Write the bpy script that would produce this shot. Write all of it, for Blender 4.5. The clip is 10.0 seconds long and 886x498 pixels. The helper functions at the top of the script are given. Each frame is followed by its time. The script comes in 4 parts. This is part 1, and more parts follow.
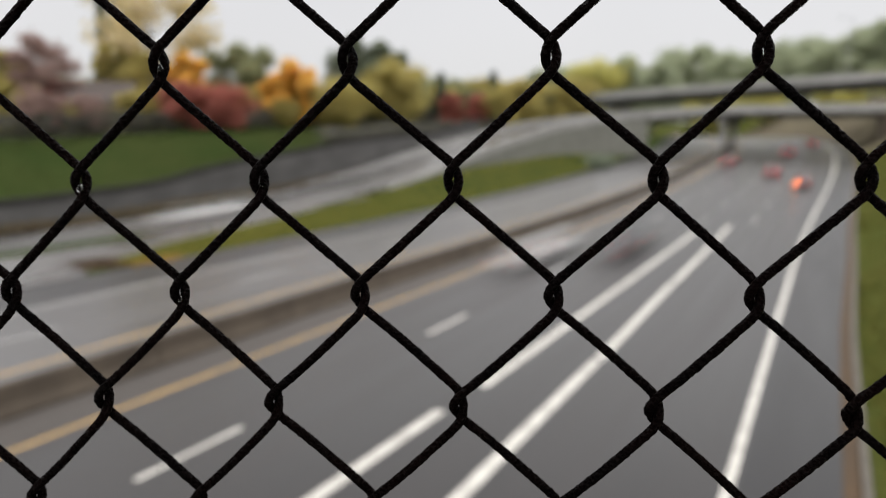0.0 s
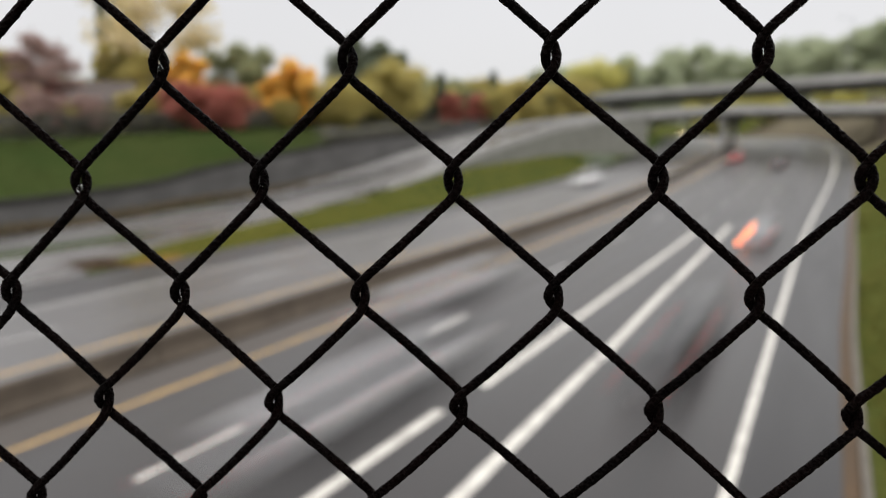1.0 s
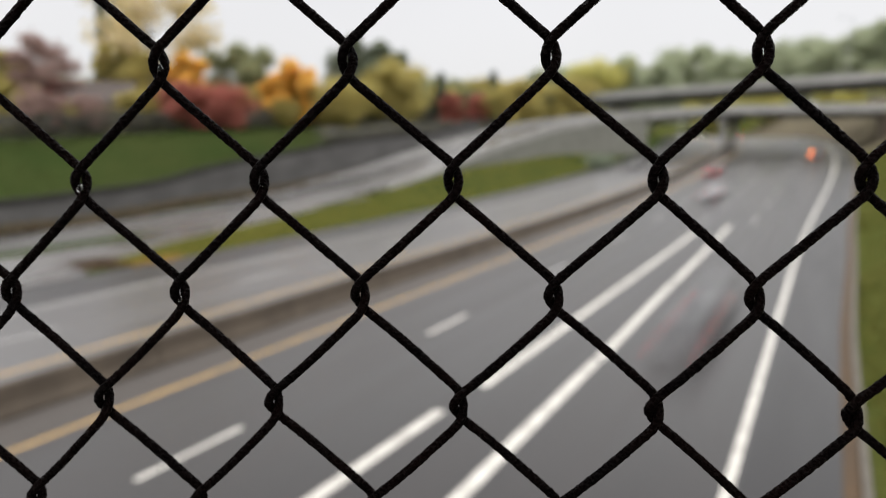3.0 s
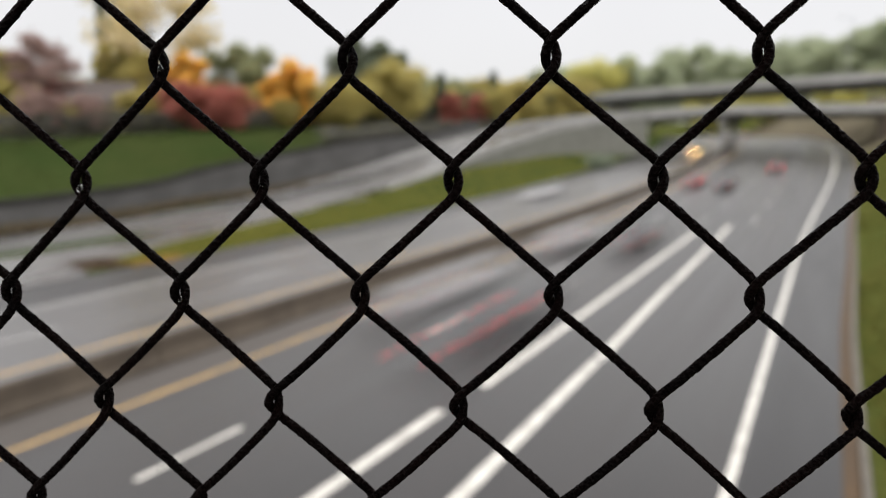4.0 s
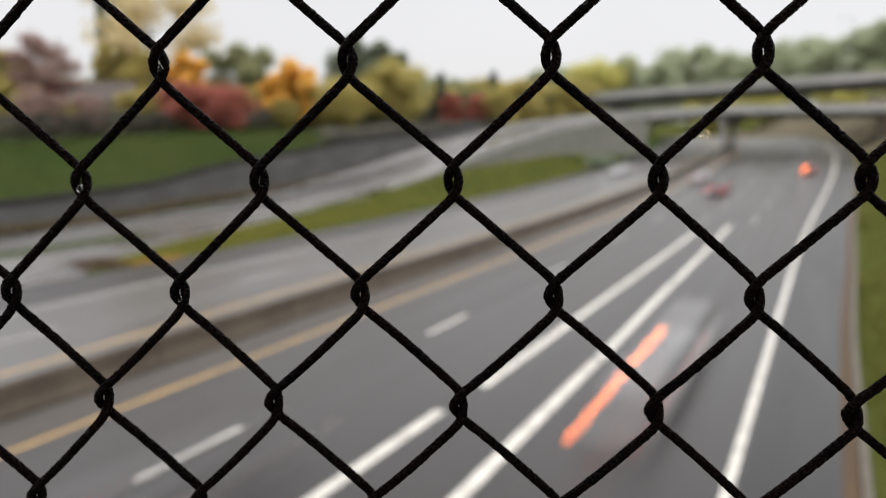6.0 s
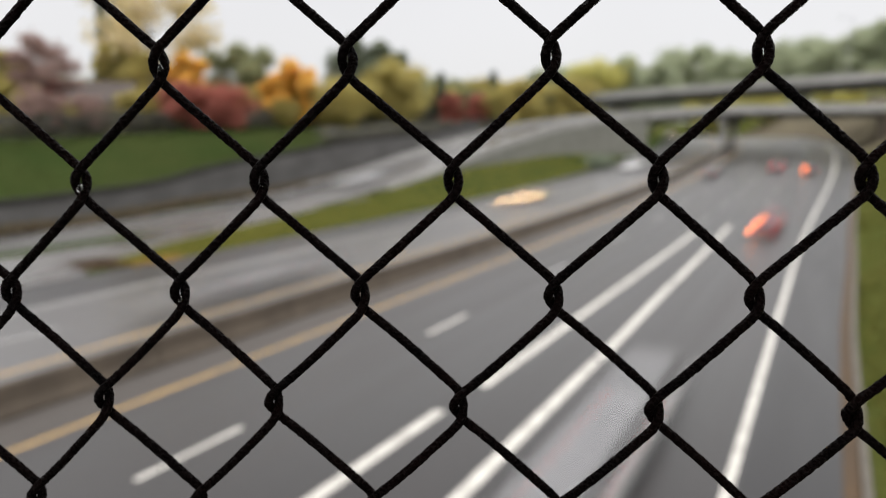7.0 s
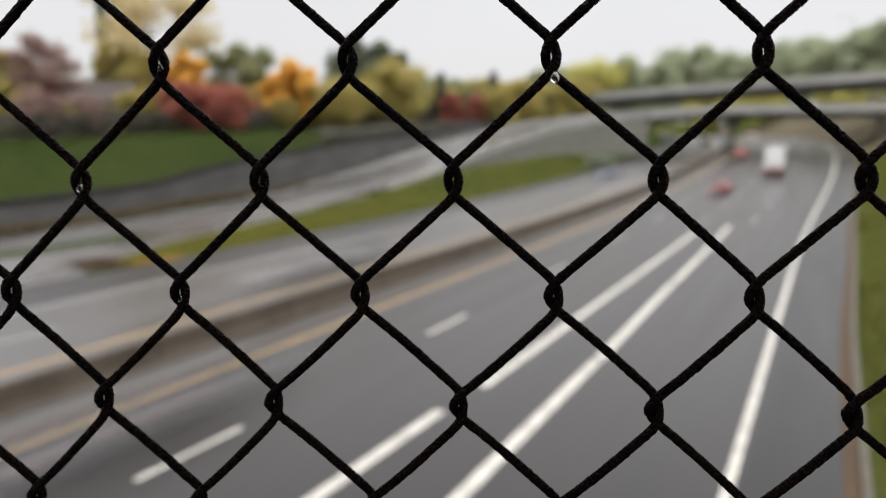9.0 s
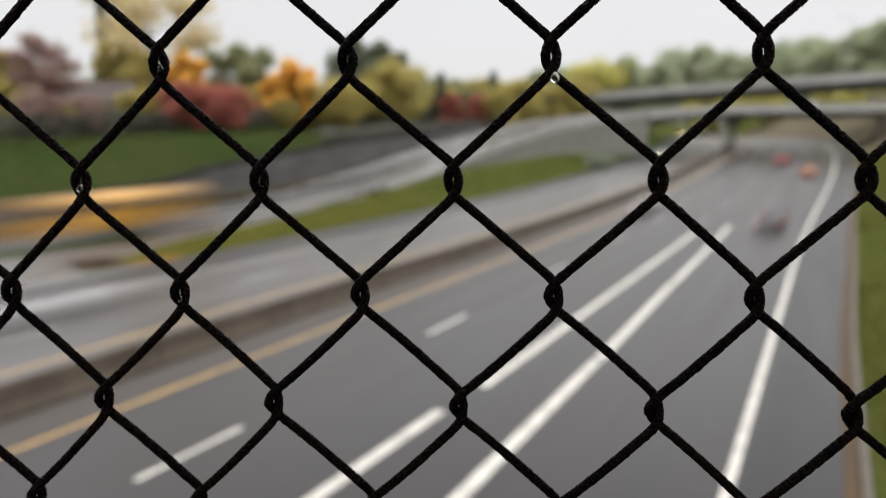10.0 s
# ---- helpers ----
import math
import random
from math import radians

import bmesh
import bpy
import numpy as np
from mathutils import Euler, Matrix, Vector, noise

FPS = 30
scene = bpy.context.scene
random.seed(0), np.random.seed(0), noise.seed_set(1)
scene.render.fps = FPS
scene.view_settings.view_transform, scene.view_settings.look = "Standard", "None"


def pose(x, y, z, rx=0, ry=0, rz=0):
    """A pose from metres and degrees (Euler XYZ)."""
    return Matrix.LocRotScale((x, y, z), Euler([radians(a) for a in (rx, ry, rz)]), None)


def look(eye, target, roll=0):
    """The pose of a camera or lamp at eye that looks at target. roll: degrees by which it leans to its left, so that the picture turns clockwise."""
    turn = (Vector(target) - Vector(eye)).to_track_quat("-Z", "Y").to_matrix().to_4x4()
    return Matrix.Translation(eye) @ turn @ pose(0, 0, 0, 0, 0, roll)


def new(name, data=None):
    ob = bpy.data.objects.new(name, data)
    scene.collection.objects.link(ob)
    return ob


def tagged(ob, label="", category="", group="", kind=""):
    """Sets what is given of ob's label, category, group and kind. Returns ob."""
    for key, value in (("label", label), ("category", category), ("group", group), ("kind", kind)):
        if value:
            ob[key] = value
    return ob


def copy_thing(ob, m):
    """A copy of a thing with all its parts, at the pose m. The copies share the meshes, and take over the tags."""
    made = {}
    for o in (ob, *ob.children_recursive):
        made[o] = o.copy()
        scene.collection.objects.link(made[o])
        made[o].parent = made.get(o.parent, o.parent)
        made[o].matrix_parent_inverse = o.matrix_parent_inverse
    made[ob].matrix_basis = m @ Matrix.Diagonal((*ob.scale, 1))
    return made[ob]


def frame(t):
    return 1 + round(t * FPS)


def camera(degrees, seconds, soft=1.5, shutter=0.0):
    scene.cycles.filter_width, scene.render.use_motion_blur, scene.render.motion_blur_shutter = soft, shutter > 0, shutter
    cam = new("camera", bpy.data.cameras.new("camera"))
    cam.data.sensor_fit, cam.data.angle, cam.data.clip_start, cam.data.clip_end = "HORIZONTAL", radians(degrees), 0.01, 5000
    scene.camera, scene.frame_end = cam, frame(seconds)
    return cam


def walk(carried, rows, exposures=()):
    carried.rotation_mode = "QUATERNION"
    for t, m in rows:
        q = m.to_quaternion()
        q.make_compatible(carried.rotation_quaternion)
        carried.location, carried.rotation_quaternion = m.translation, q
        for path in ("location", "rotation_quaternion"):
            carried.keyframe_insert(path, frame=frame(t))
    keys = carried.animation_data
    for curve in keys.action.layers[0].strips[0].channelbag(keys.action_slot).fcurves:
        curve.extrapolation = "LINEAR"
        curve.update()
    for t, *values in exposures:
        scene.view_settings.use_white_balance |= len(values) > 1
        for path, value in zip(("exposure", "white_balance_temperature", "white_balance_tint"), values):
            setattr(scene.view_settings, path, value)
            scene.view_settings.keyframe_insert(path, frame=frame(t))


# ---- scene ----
# Camera: a tripod shot through a chain-link fence on an overpass, focused on the wire
cam = camera(66.0, 10.0, soft=1.1, shutter=0.5)
cam.data.dof.use_dof = True
cam.data.dof.focus_distance = 0.205
cam.data.dof.aperture_fstop = 7.8
EYE_Z = 7.33
STAND = pose(0, 0, EYE_Z, 80.18, 0, 29.42)
walk(cam, [(0.0, STAND), (10.0, STAND)], exposures=[(0.0, -0.06), (2.0, 0.03), (2.5, 0.06), (4.5, 0.10), (5.5, 0.08), (7.5, 0.05), (8.0, 0.03), (10.0, 0.03)])

# ---------------------------------------------------------------- light: an overcast autumn day
world = bpy.data.worlds.new("overcast")
scene.world = world
world.use_nodes = True
wn, wl = world.node_tree.nodes, world.node_tree.links
wn.clear()
sky = wn.new("ShaderNodeTexSky")
sky.sky_type, sky.sun_disc = "NISHITA", False
sky.sun_elevation, sky.sun_rotation = radians(38), radians(200)
grey = wn.new("ShaderNodeHueSaturation")
grey.inputs["Saturation"].default_value = 0.12
wl.new(sky.outputs[0], grey.inputs["Color"])
thin = wn.new("ShaderNodeMix")
thin.data_type = "RGBA"
thin.inputs[0].default_value = 0.012
wl.new(grey.outputs[0], thin.inputs[7])
# cloud layer: a dull band at the horizon, three times as bright overhead
wco = wn.new("ShaderNodeTexCoord")
wsep = wn.new("ShaderNodeSeparateXYZ")
wl.new(wco.outputs["Generated"], wsep.inputs[0])
wramp = wn.new("ShaderNodeValToRGB")
wl.new(wsep.outputs[2], wramp.inputs[0])
wramp.color_ramp.elements[0].position, wramp.color_ramp.elements[0].color = 0.0, (0.350, 0.347, 0.346, 1)
wramp.color_ramp.elements[1].position, wramp.color_ramp.elements[1].color = 1.0, (1.27, 1.25, 1.255, 1)
low_sky = wramp.color_ramp.elements.new(0.19)
low_sky.color = (0.366, 0.365, 0.375, 1)
mid_sky = wramp.color_ramp.elements.new(0.36)
mid_sky.color = (0.92, 0.905, 0.91, 1)
wcloud = wn.new("ShaderNodeTexNoise")
wcloud.inputs["Scale"].default_value, wcloud.inputs["Detail"].default_value = 2.2, 4
wl.new(wco.outputs["Generated"], wcloud.inputs["Vector"])
wmr = wn.new("ShaderNodeMapRange")
wmr.inputs[3].default_value, wmr.inputs[4].default_value = 0.93, 1.07
wl.new(wcloud.outputs[0], wmr.inputs[0])
wmul = wn.new("ShaderNodeMix")
wmul.data_type, wmul.blend_type = "RGBA", "MULTIPLY"
wmul.inputs[0].default_value = 1.0
wl.new(wramp.outputs[0], wmul.inputs[6])
wl.new(wmr.outputs[0], wmul.inputs[7])
wl.new(wmul.outputs[2], thin.inputs[6])
wbg = wn.new("ShaderNodeBackground")
wbg.inputs["Strength"].default_value = 1.9
wl.new(thin.outputs[2], wbg.inputs["Color"])
wout = wn.new("ShaderNodeOutputWorld")
wl.new(wbg.outputs[0], wout.inputs[0])
sun_data = bpy.data.lights.new("sun", "SUN")
sun_data.energy, sun_data.angle, sun_data.color = 0.9, radians(40), (1.0, 0.97, 0.93)
sun = new("sun", sun_data)
sun.matrix_world = look((0, 0, 60), (-14, 24, 0))


# ---------------------------------------------------------------- materials
def mat(name, a, b=None, rough=0.7, metal=0.0, scale=1.0, fine=30.0, bump=0.0, stretch=(1, 1, 1), wet=0.0, per_island=0.0, per_object=0.0, spec=0.5, coat=0.0, emit=None, power=0.0):
    """Two tones mixed by a broad and a fine noise, with relief and uneven gloss."""
    m = bpy.data.materials.new(name)
    m.use_nodes = True
    n, l = m.node_tree.nodes, m.node_tree.links
    p = n["Principled BSDF"]
    b = b or tuple(c * 0.75 for c in a)
    co = n.new("ShaderNodeTexCoord")
    mp = n.new("ShaderNodeMapping")
    mp.inputs["Scale"].default_value = stretch
    l.new(co.outputs["Object"], mp.inputs[0])
    n1 = n.new("ShaderNodeTexNoise")
    n1.inputs["Scale"].default_value, n1.inputs["Detail"].default_value = scale, 5
    n2 = n.new("ShaderNodeTexNoise")
    n2.inputs["Scale"].default_value, n2.inputs["Detail"].default_value = fine, 3
    l.new(mp.outputs[0], n1.inputs["Vector"])
    l.new(mp.outputs[0], n2.inputs["Vector"])
    add = n.new("ShaderNodeMath")
    add.operation = "MULTIPLY_ADD"
    l.new(n2.outputs[0], add.inputs[0])
    add.inputs[1].default_value = 0.4
    l.new(n1.outputs[0], add.inputs[2])
    mr = n.new("ShaderNodeMapRange")
    mr.inputs[1].default_value, mr.inputs[2].default_value = 0.45, 0.95
    l.new(add.outputs[0], mr.inputs[0])
    fac = mr.outputs[0]
    if per_island or per_object:
        src = n.new("ShaderNodeNewGeometry").outputs["Random Per Island"] if per_island else n.new("ShaderNodeObjectInfo").outputs["Random"]
        mx = n.new("ShaderNodeMix")
        mx.inputs[0].default_value = per_island or per_object
        l.new(fac, mx.inputs[2])
        l.new(src, mx.inputs[3])
        fac = mx.outputs[0]
    mix = n.new("ShaderNodeMix")
    mix.data_type = "RGBA"
    l.new(fac, mix.inputs[0])
    mix.inputs[6].default_value, mix.inputs[7].default_value = (*a, 1), (*b, 1)
    l.new(mix.outputs[2], p.inputs["Base Color"])
    rr = n.new("ShaderNodeMapRange")
    rr.inputs[3].default_value, rr.inputs[4].default_value = rough, max(0.05, rough - wet)
    l.new(n1.outputs[0], rr.inputs[0])
    rr.inputs[1].default_value, rr.inputs[2].default_value = 0.35, 0.65
    l.new(rr.outputs[0], p.inputs["Roughness"])
    p.inputs["Metallic"].default_value = metal
    p.inputs["Specular IOR Level"].default_value = spec
    p.inputs["Coat Weight"].default_value = coat
    if bump:
        bp = n.new("ShaderNodeBump")
        bp.inputs["Strength"].default_value, bp.inputs["Distance"].default_value = bump, 0.02
        l.new(n2.outputs[0], bp.inputs["Height"])
        l.new(bp.outputs[0], p.inputs["Normal"])
    if emit:
        p.inputs["Emission Color"].default_value, p.inputs["Emission Strength"].default_value = (*emit, 1), power
    return m


ASPHALT = mat("asphalt", (0.028, 0.0248, 0.0242), (0.007, 0.0064, 0.0063), 0.40, scale=0.8, fine=40, bump=0.08, stretch=(1, 0.025, 1), wet=0.12, spec=0.26)
# oncoming carriageway: a paler base than the outbound one
ASPHALT_IN = mat("asphalt_in", (0.054, 0.050, 0.048), (0.023, 0.021, 0.0205), 0.38, scale=0.8, fine=40, bump=0.08, stretch=(1, 0.025, 1), wet=0.10, spec=0.45)
ASPHALT_RAMP = mat("asphalt_pale", (0.068, 0.0638, 0.0603), (0.0306, 0.0289, 0.0272), 0.34, scale=0.25, fine=40, bump=0.15, stretch=(1, 0.2, 1), wet=0.1, spec=0.75)
SHOULDER = mat("asphalt_shoulder", (0.0127, 0.0117, 0.0123), (0.0059, 0.0055, 0.0059), 0.40, scale=0.5, fine=50, bump=0.12, stretch=(1, 0.1, 1), wet=0.1, spec=0.24)
WHITE_PAINT = mat("road_paint_white", (0.56, 0.54, 0.49), (0.30, 0.285, 0.255), 0.55, scale=1.5, fine=25, bump=0.15)
WORN_PAINT = mat("road_paint_worn", (0.42, 0.41, 0.39), (0.18, 0.175, 0.17), 0.55, scale=2.5, fine=25, bump=0.15)
YELLOW_PAINT = mat("road_paint_yellow", (0.46, 0.28, 0.075), (0.26, 0.17, 0.07), 0.55, scale=1.2, fine=25, bump=0.15)
BARRIER = mat("dirty_concrete", (0.0863, 0.069, 0.0518), (0.0465, 0.0375, 0.0285), 0.85, scale=0.8, fine=18, bump=0.3, spec=0.2)
RETAINING = mat("weathered_concrete", (0.20, 0.198, 0.172), (0.13, 0.128, 0.108), 0.8, scale=0.4, fine=12, bump=0.25)
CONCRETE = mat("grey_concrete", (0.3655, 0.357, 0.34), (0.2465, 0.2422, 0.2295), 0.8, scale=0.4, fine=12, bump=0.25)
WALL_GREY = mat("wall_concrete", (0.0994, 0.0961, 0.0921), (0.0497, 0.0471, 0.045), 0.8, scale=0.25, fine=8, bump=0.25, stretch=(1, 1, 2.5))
DARK_BAND = mat("dark_band", (0.022, 0.021, 0.020), (0.038, 0.036, 0.034), 0.9, scale=1.0, fine=20, spec=0.1)
GRASS = mat("grass", (0.021, 0.037, 0.010), (0.043, 0.051, 0.017), 1.0, spec=0.0, scale=0.08, fine=3.0, bump=0.6)
DARK_BLADES = mat("dark_grass_blades", (0.030, 0.053, 0.014), (0.066, 0.074, 0.024), 0.9, spec=0.05, scale=0.3, fine=6, per_island=0.6)
PALE_GRASS = mat("pale_grass", (0.0425, 0.0561, 0.0136), (0.0748, 0.0748, 0.0221), 1.0, spec=0.0, scale=0.2, fine=3.0, bump=0.6)
EARTH = mat("bare_earth", (0.135, 0.122, 0.080), (0.088, 0.072, 0.056), 1.0, spec=0.0, scale=0.4, fine=5.0, bump=0.6)
BLADES = mat("grass_blades", (0.10, 0.125, 0.022), (0.24, 0.20, 0.045), 0.9, spec=0.1, scale=0.3, fine=6, per_island=0.6)
BANK_BLADES = mat("bank_grass_blades", (0.0595, 0.0782, 0.0153), (0.1403, 0.1232, 0.0306), 0.9, spec=0.05, scale=0.3, fine=6, per_island=0.6)
DRY = mat("dry_leaves", (0.078, 0.042, 0.014), (0.032, 0.020, 0.010), 0.9, scale=0.8, fine=12, bump=0.5, per_island=0.5)
KERB = mat("kerb_concrete", (0.098, 0.086, 0.068), (0.056, 0.048, 0.037), 0.8, scale=1.0, fine=20, bump=0.2)
VINYL = mat("black_vinyl_wire", (0.0006, 0.00055, 0.0006), (0.0028, 0.0012, 0.0010), 0.30, scale=60, fine=900, bump=0.5, spec=0.012)
_n, _l = VINYL.node_tree.nodes, VINYL.node_tree.links  # wet grains glint, the rest is dull
_w = _n.new("ShaderNodeTexNoise")
_w.inputs["Scale"].default_value, _w.inputs["Detail"].default_value = 900, 4
_l.new(_n["Texture Coordinate"].outputs["Object"], _w.inputs["Vector"])
_r = _n.new("ShaderNodeMapRange")
_r.inputs[1].default_value, _r.inputs[2].default_value, _r.inputs[3].default_value, _r.inputs[4].default_value = 0.40, 0.75, 0.003, 0.034
_l.new(_w.outputs[0], _r.inputs[0])
_l.new(_r.outputs[0], _n["Principled BSDF"].inputs["Specular IOR Level"])
STEEL = mat("black_steel", (0.015, 0.015, 0.016), None, 0.5, scale=10, fine=200, bump=0.2)
BARK = mat("bark", (0.085, 0.065, 0.05), (0.045, 0.036, 0.03), 0.9, scale=2, fine=18, bump=0.8, stretch=(1, 1, 0.25))
TYRE = mat("tyre_rubber", (0.018, 0.018, 0.018), None, 0.8, scale=5, fine=60)
RIM = mat("alloy_rim", (0.45, 0.45, 0.46), None, 0.35, metal=0.9, scale=8, fine=60)
GLASS = mat("tinted_glass", (0.018, 0.020, 0.022), (0.025, 0.027, 0.03), 0.08, scale=1, fine=4, spec=0.8)
TRIM = mat("black_trim", (0.025, 0.025, 0.026), None, 0.6, scale=5, fine=60)
PLATE = mat("plate_white", (0.6, 0.6, 0.62), None, 0.5, scale=5, fine=40)
TAIL_DIM = mat("tail_lens", (0.35, 0.015, 0.015), None, 0.2, scale=9, fine=60, emit=(1.0, 0.06, 0.05), power=0.5)
TAIL_SOFT = mat("tail_light_lit", (0.5, 0.02, 0.02), None, 0.2, scale=9, fine=60, emit=(1.0, 0.05, 0.08), power=2.6)
TAIL_ON = mat("brake_light", (0.5, 0.02, 0.02), None, 0.2, scale=9, fine=60, emit=(1.0, 0.06, 0.09), power=12)
SIGNAL = mat("amber_signal", (0.6, 0.2, 0.03), None, 0.2, scale=9, fine=60, emit=(1.0, 0.20, 0.05), power=18)
HEAD_DIM = mat("head_lens", (0.6, 0.6, 0.6), None, 0.15, scale=9, fine=60, emit=(1.0, 0.85, 0.65), power=1.0)
HEAD_ON = mat("headlight", (0.7, 0.65, 0.5), None, 0.15, scale=9, fine=60, emit=(1.0, 0.58, 0.22), power=42)


# ---------------------------------------------------------------- mesh helpers
def mesh_of(name, verts, faces, material, smooth=False):
    me = bpy.data.meshes.new(name)
    me.from_pydata([tuple(map(float, v)) for v in verts], [], [tuple(map(int, f)) for f in faces])
    me.materials.append(material)
    if smooth:
        me.polygons.foreach_set("use_smooth", [True] * len(me.polygons))
    me.update()
    return me


def part(name, me, parent=None, label="", m=None):
    """Links a mesh (or a bmesh result) as one object under its thing."""
    ob = new(name, me)
    if parent:
        ob.parent = parent
    if m is not None:
        ob.matrix_basis = m
    if label:
        ob["label"] = label
    return ob


def bm_mesh(name, bm, material, smooth=False):
    me = bpy.data.meshes.new(name)
    bm.normal_update()
    bm.to_mesh(me)
    bm.free()
    me.materials.append(material)
    if smooth:
        me.polygons.foreach_set("use_smooth", [True] * len(me.polygons))
    return me


def box(x0, x1, y0, y1, z0, z1, bevel=0.0, seg=2):
    bm = bmesh.new()
    bmesh.ops.create_cube(bm, size=1, matrix=Matrix.Translation(((x0 + x1) / 2, (y0 + y1) / 2, (z0 + z1) / 2)) @ Matrix.Diagonal((x1 - x0, y1 - y0, z1 - z0, 1)))
    if bevel:
        bmesh.ops.bevel(bm, geom=bm.edges[:], offset=bevel, segments=seg, affect="EDGES", profile=0.6)
    return bm


def loft(rings, closed_ends=True):
    """Verts and faces of a tube through rings of equal length."""
    k = len(rings[0])
    verts = [v for r in rings for v in r]
    faces = []
    for a in range(len(rings) - 1):
        for j in range(k):
            faces.append((a * k + j, a * k + (j + 1) % k, (a + 1) * k + (j + 1) % k, (a + 1) * k + j))
    if closed_ends:
        faces.append(tuple(range(k))[::-1])
        faces.append(tuple((len(rings) - 1) * k + j for j in range(k)))
    return verts, faces


# ---------------------------------------------------------------- the plan: x across, y along the motorway
def smooth(a, b, v):
    t = min(1.0, max(0.0, (v - a) / (b - a)))
    return t * t * (3 - 2 * t)


def bend(y):
    """Sideways shift of the motorway: straight, then a bend to the left."""
    if y < 135:
        return 0.0
    if y < 230:
        return -0.0022 * (y - 135) ** 2
    return -19.86 - 0.418 * (y - 230)


def rise(y):
    """Height of the motorway: level, a sag, a climb, a crest under the bridges."""
    if y < 40:
        return 0.0
    if y < 140:
        return 0.0003 * (y - 40) ** 2
    if y < 165:
        return 3.0 + 0.06 * (y - 140)
    if y < 205:
        u = y - 165
        return 4.5 + 0.06 * u - 0.06 / 80 * u * u
    if y < 265:
        return 5.7 - 0.0006 * (y - 205) ** 2
    return 3.54 - 1.5 * (1 - math.exp(-(y - 265) / 40))


RAMP_KNOTS = [(-44.7, -200, 0.0), (-44.7, -60, 0.0), (-44.7, 0, 0.0), (-45.2, 30, 0.0), (-47.2, 50, 0.35), (-49.2, 66, 1.2), (-50.5, 82, 2.6), (-50.5, 100, 4.9), (-47, 120, 7.9), (-38, 138, 10.0),
              (-25, 147.5, 11.1), (-10, 151, 11.4), (10, 152, 11.4), (60, 152, 11.4), (160, 152, 11.4)]


def ramp_line():
    """The ramp's middle line as dense points with their running length."""
    k = [Vector(p) for p in RAMP_KNOTS]
    pts = []
    for i in range(len(k) - 1):
        a, b, c, d = k[max(0, i - 1)], k[i], k[i + 1], k[min(len(k) - 1, i + 2)]
        n = max(2, int((c - b).length / 2.0))
        ta, tb = (c - a) * ((c - b).length / max((c - a).length, 1e-6)), (d - b) * ((c - b).length / max((d - b).length, 1e-6))
        for j in range(n):
            t = j / n
            pts.append(b * (2 * t**3 - 3 * t**2 + 1) + ta * (t**3 - 2 * t**2 + t) + c * (-2 * t**3 + 3 * t**2) + tb * (t**3 - t**2))
    pts.append(k[-1])
    length = [0.0]
    for p, q in zip(pts, pts[1:]):
        length.append(length[-1] + (q - p).length)
    return pts, length


RAMP, RAMP_LEN = ramp_line()


def ramp_at(s):
    i = int(np.searchsorted(RAMP_LEN, s)) - 1
    i = min(max(i, 0), len(RAMP) - 2)
    t = (s - RAMP_LEN[i]) / (RAMP_LEN[i + 1] - RAMP_LEN[i])
    return RAMP[i].lerp(RAMP[i + 1], t), (RAMP[i + 1] - RAMP[i]).normalized()


def left_level(y):
    """Ground beside the ramp, left of the motorway."""
    return 0.3 * smooth(35, 55, y) + 2.0 * smooth(52, 95, y) + 2.6 * smooth(90, 160, y)


def wall_x(y):
    """Line of the retaining wall beyond the ramp."""
    return -51.5 - 5.0 * smooth(20, 55, y) - 1.5 * smooth(55, 90, y)


def wall_rise(y):
    """The wall and the foot of its bank climb with the slip road."""
    return 1.75 * smooth(24, 60, y) - 0.85 * (1 - smooth(28, 60, y))


def edge(y):
    """The near side widens a little on the climb."""
    return 1.95 * smooth(40, 125, y)


def verge(y):
    """The kerb swings out a little from the shoulder."""
    return 0.5 * smooth(24, 50, y)


def island_edge(y):
    """Far side of the grass island."""
    return -33.6 - 0.42 * max(0.0, min(y, 30) - 21) - 0.19 * max(0.0, min(y, 58) - 30)


def ground_z(x, y):
    u = x - bend(y)
    z = rise(y)
    if u > 0:
        u = max(0.0, u - edge(y) - verge(y))
    if u > 1.5:
        top = 3.2 + 7.6 * smooth(70, 135, y)
        return z - 0.1 + min(0.62 * (u - 1.5), top) + 0.02 * max(0.0, u - 30)
    if u > -32.6:
        return z - 0.12
    lv = left_level(y)
    near = z - 0.1 + (lv - z) * smooth(-33, -44, u) if u > -44 else lv - 0.12
    if u > -44:
        return near + 0.12 * smooth(-32.6, -34.5, u)
    wx = wall_x(y)
    if x > wx - 1.0:
        return lv - 0.12
    d = wx - 1.0 - x
    bank = lv + 1.2 + 0.8 * smooth(40, 80, y) + wall_rise(y) + (4.4 - 1.2 * smooth(60, 120, y) - wall_rise(y)) * smooth(0, 24, d) + 1.5 * smooth(24, 90, d)
    return bank


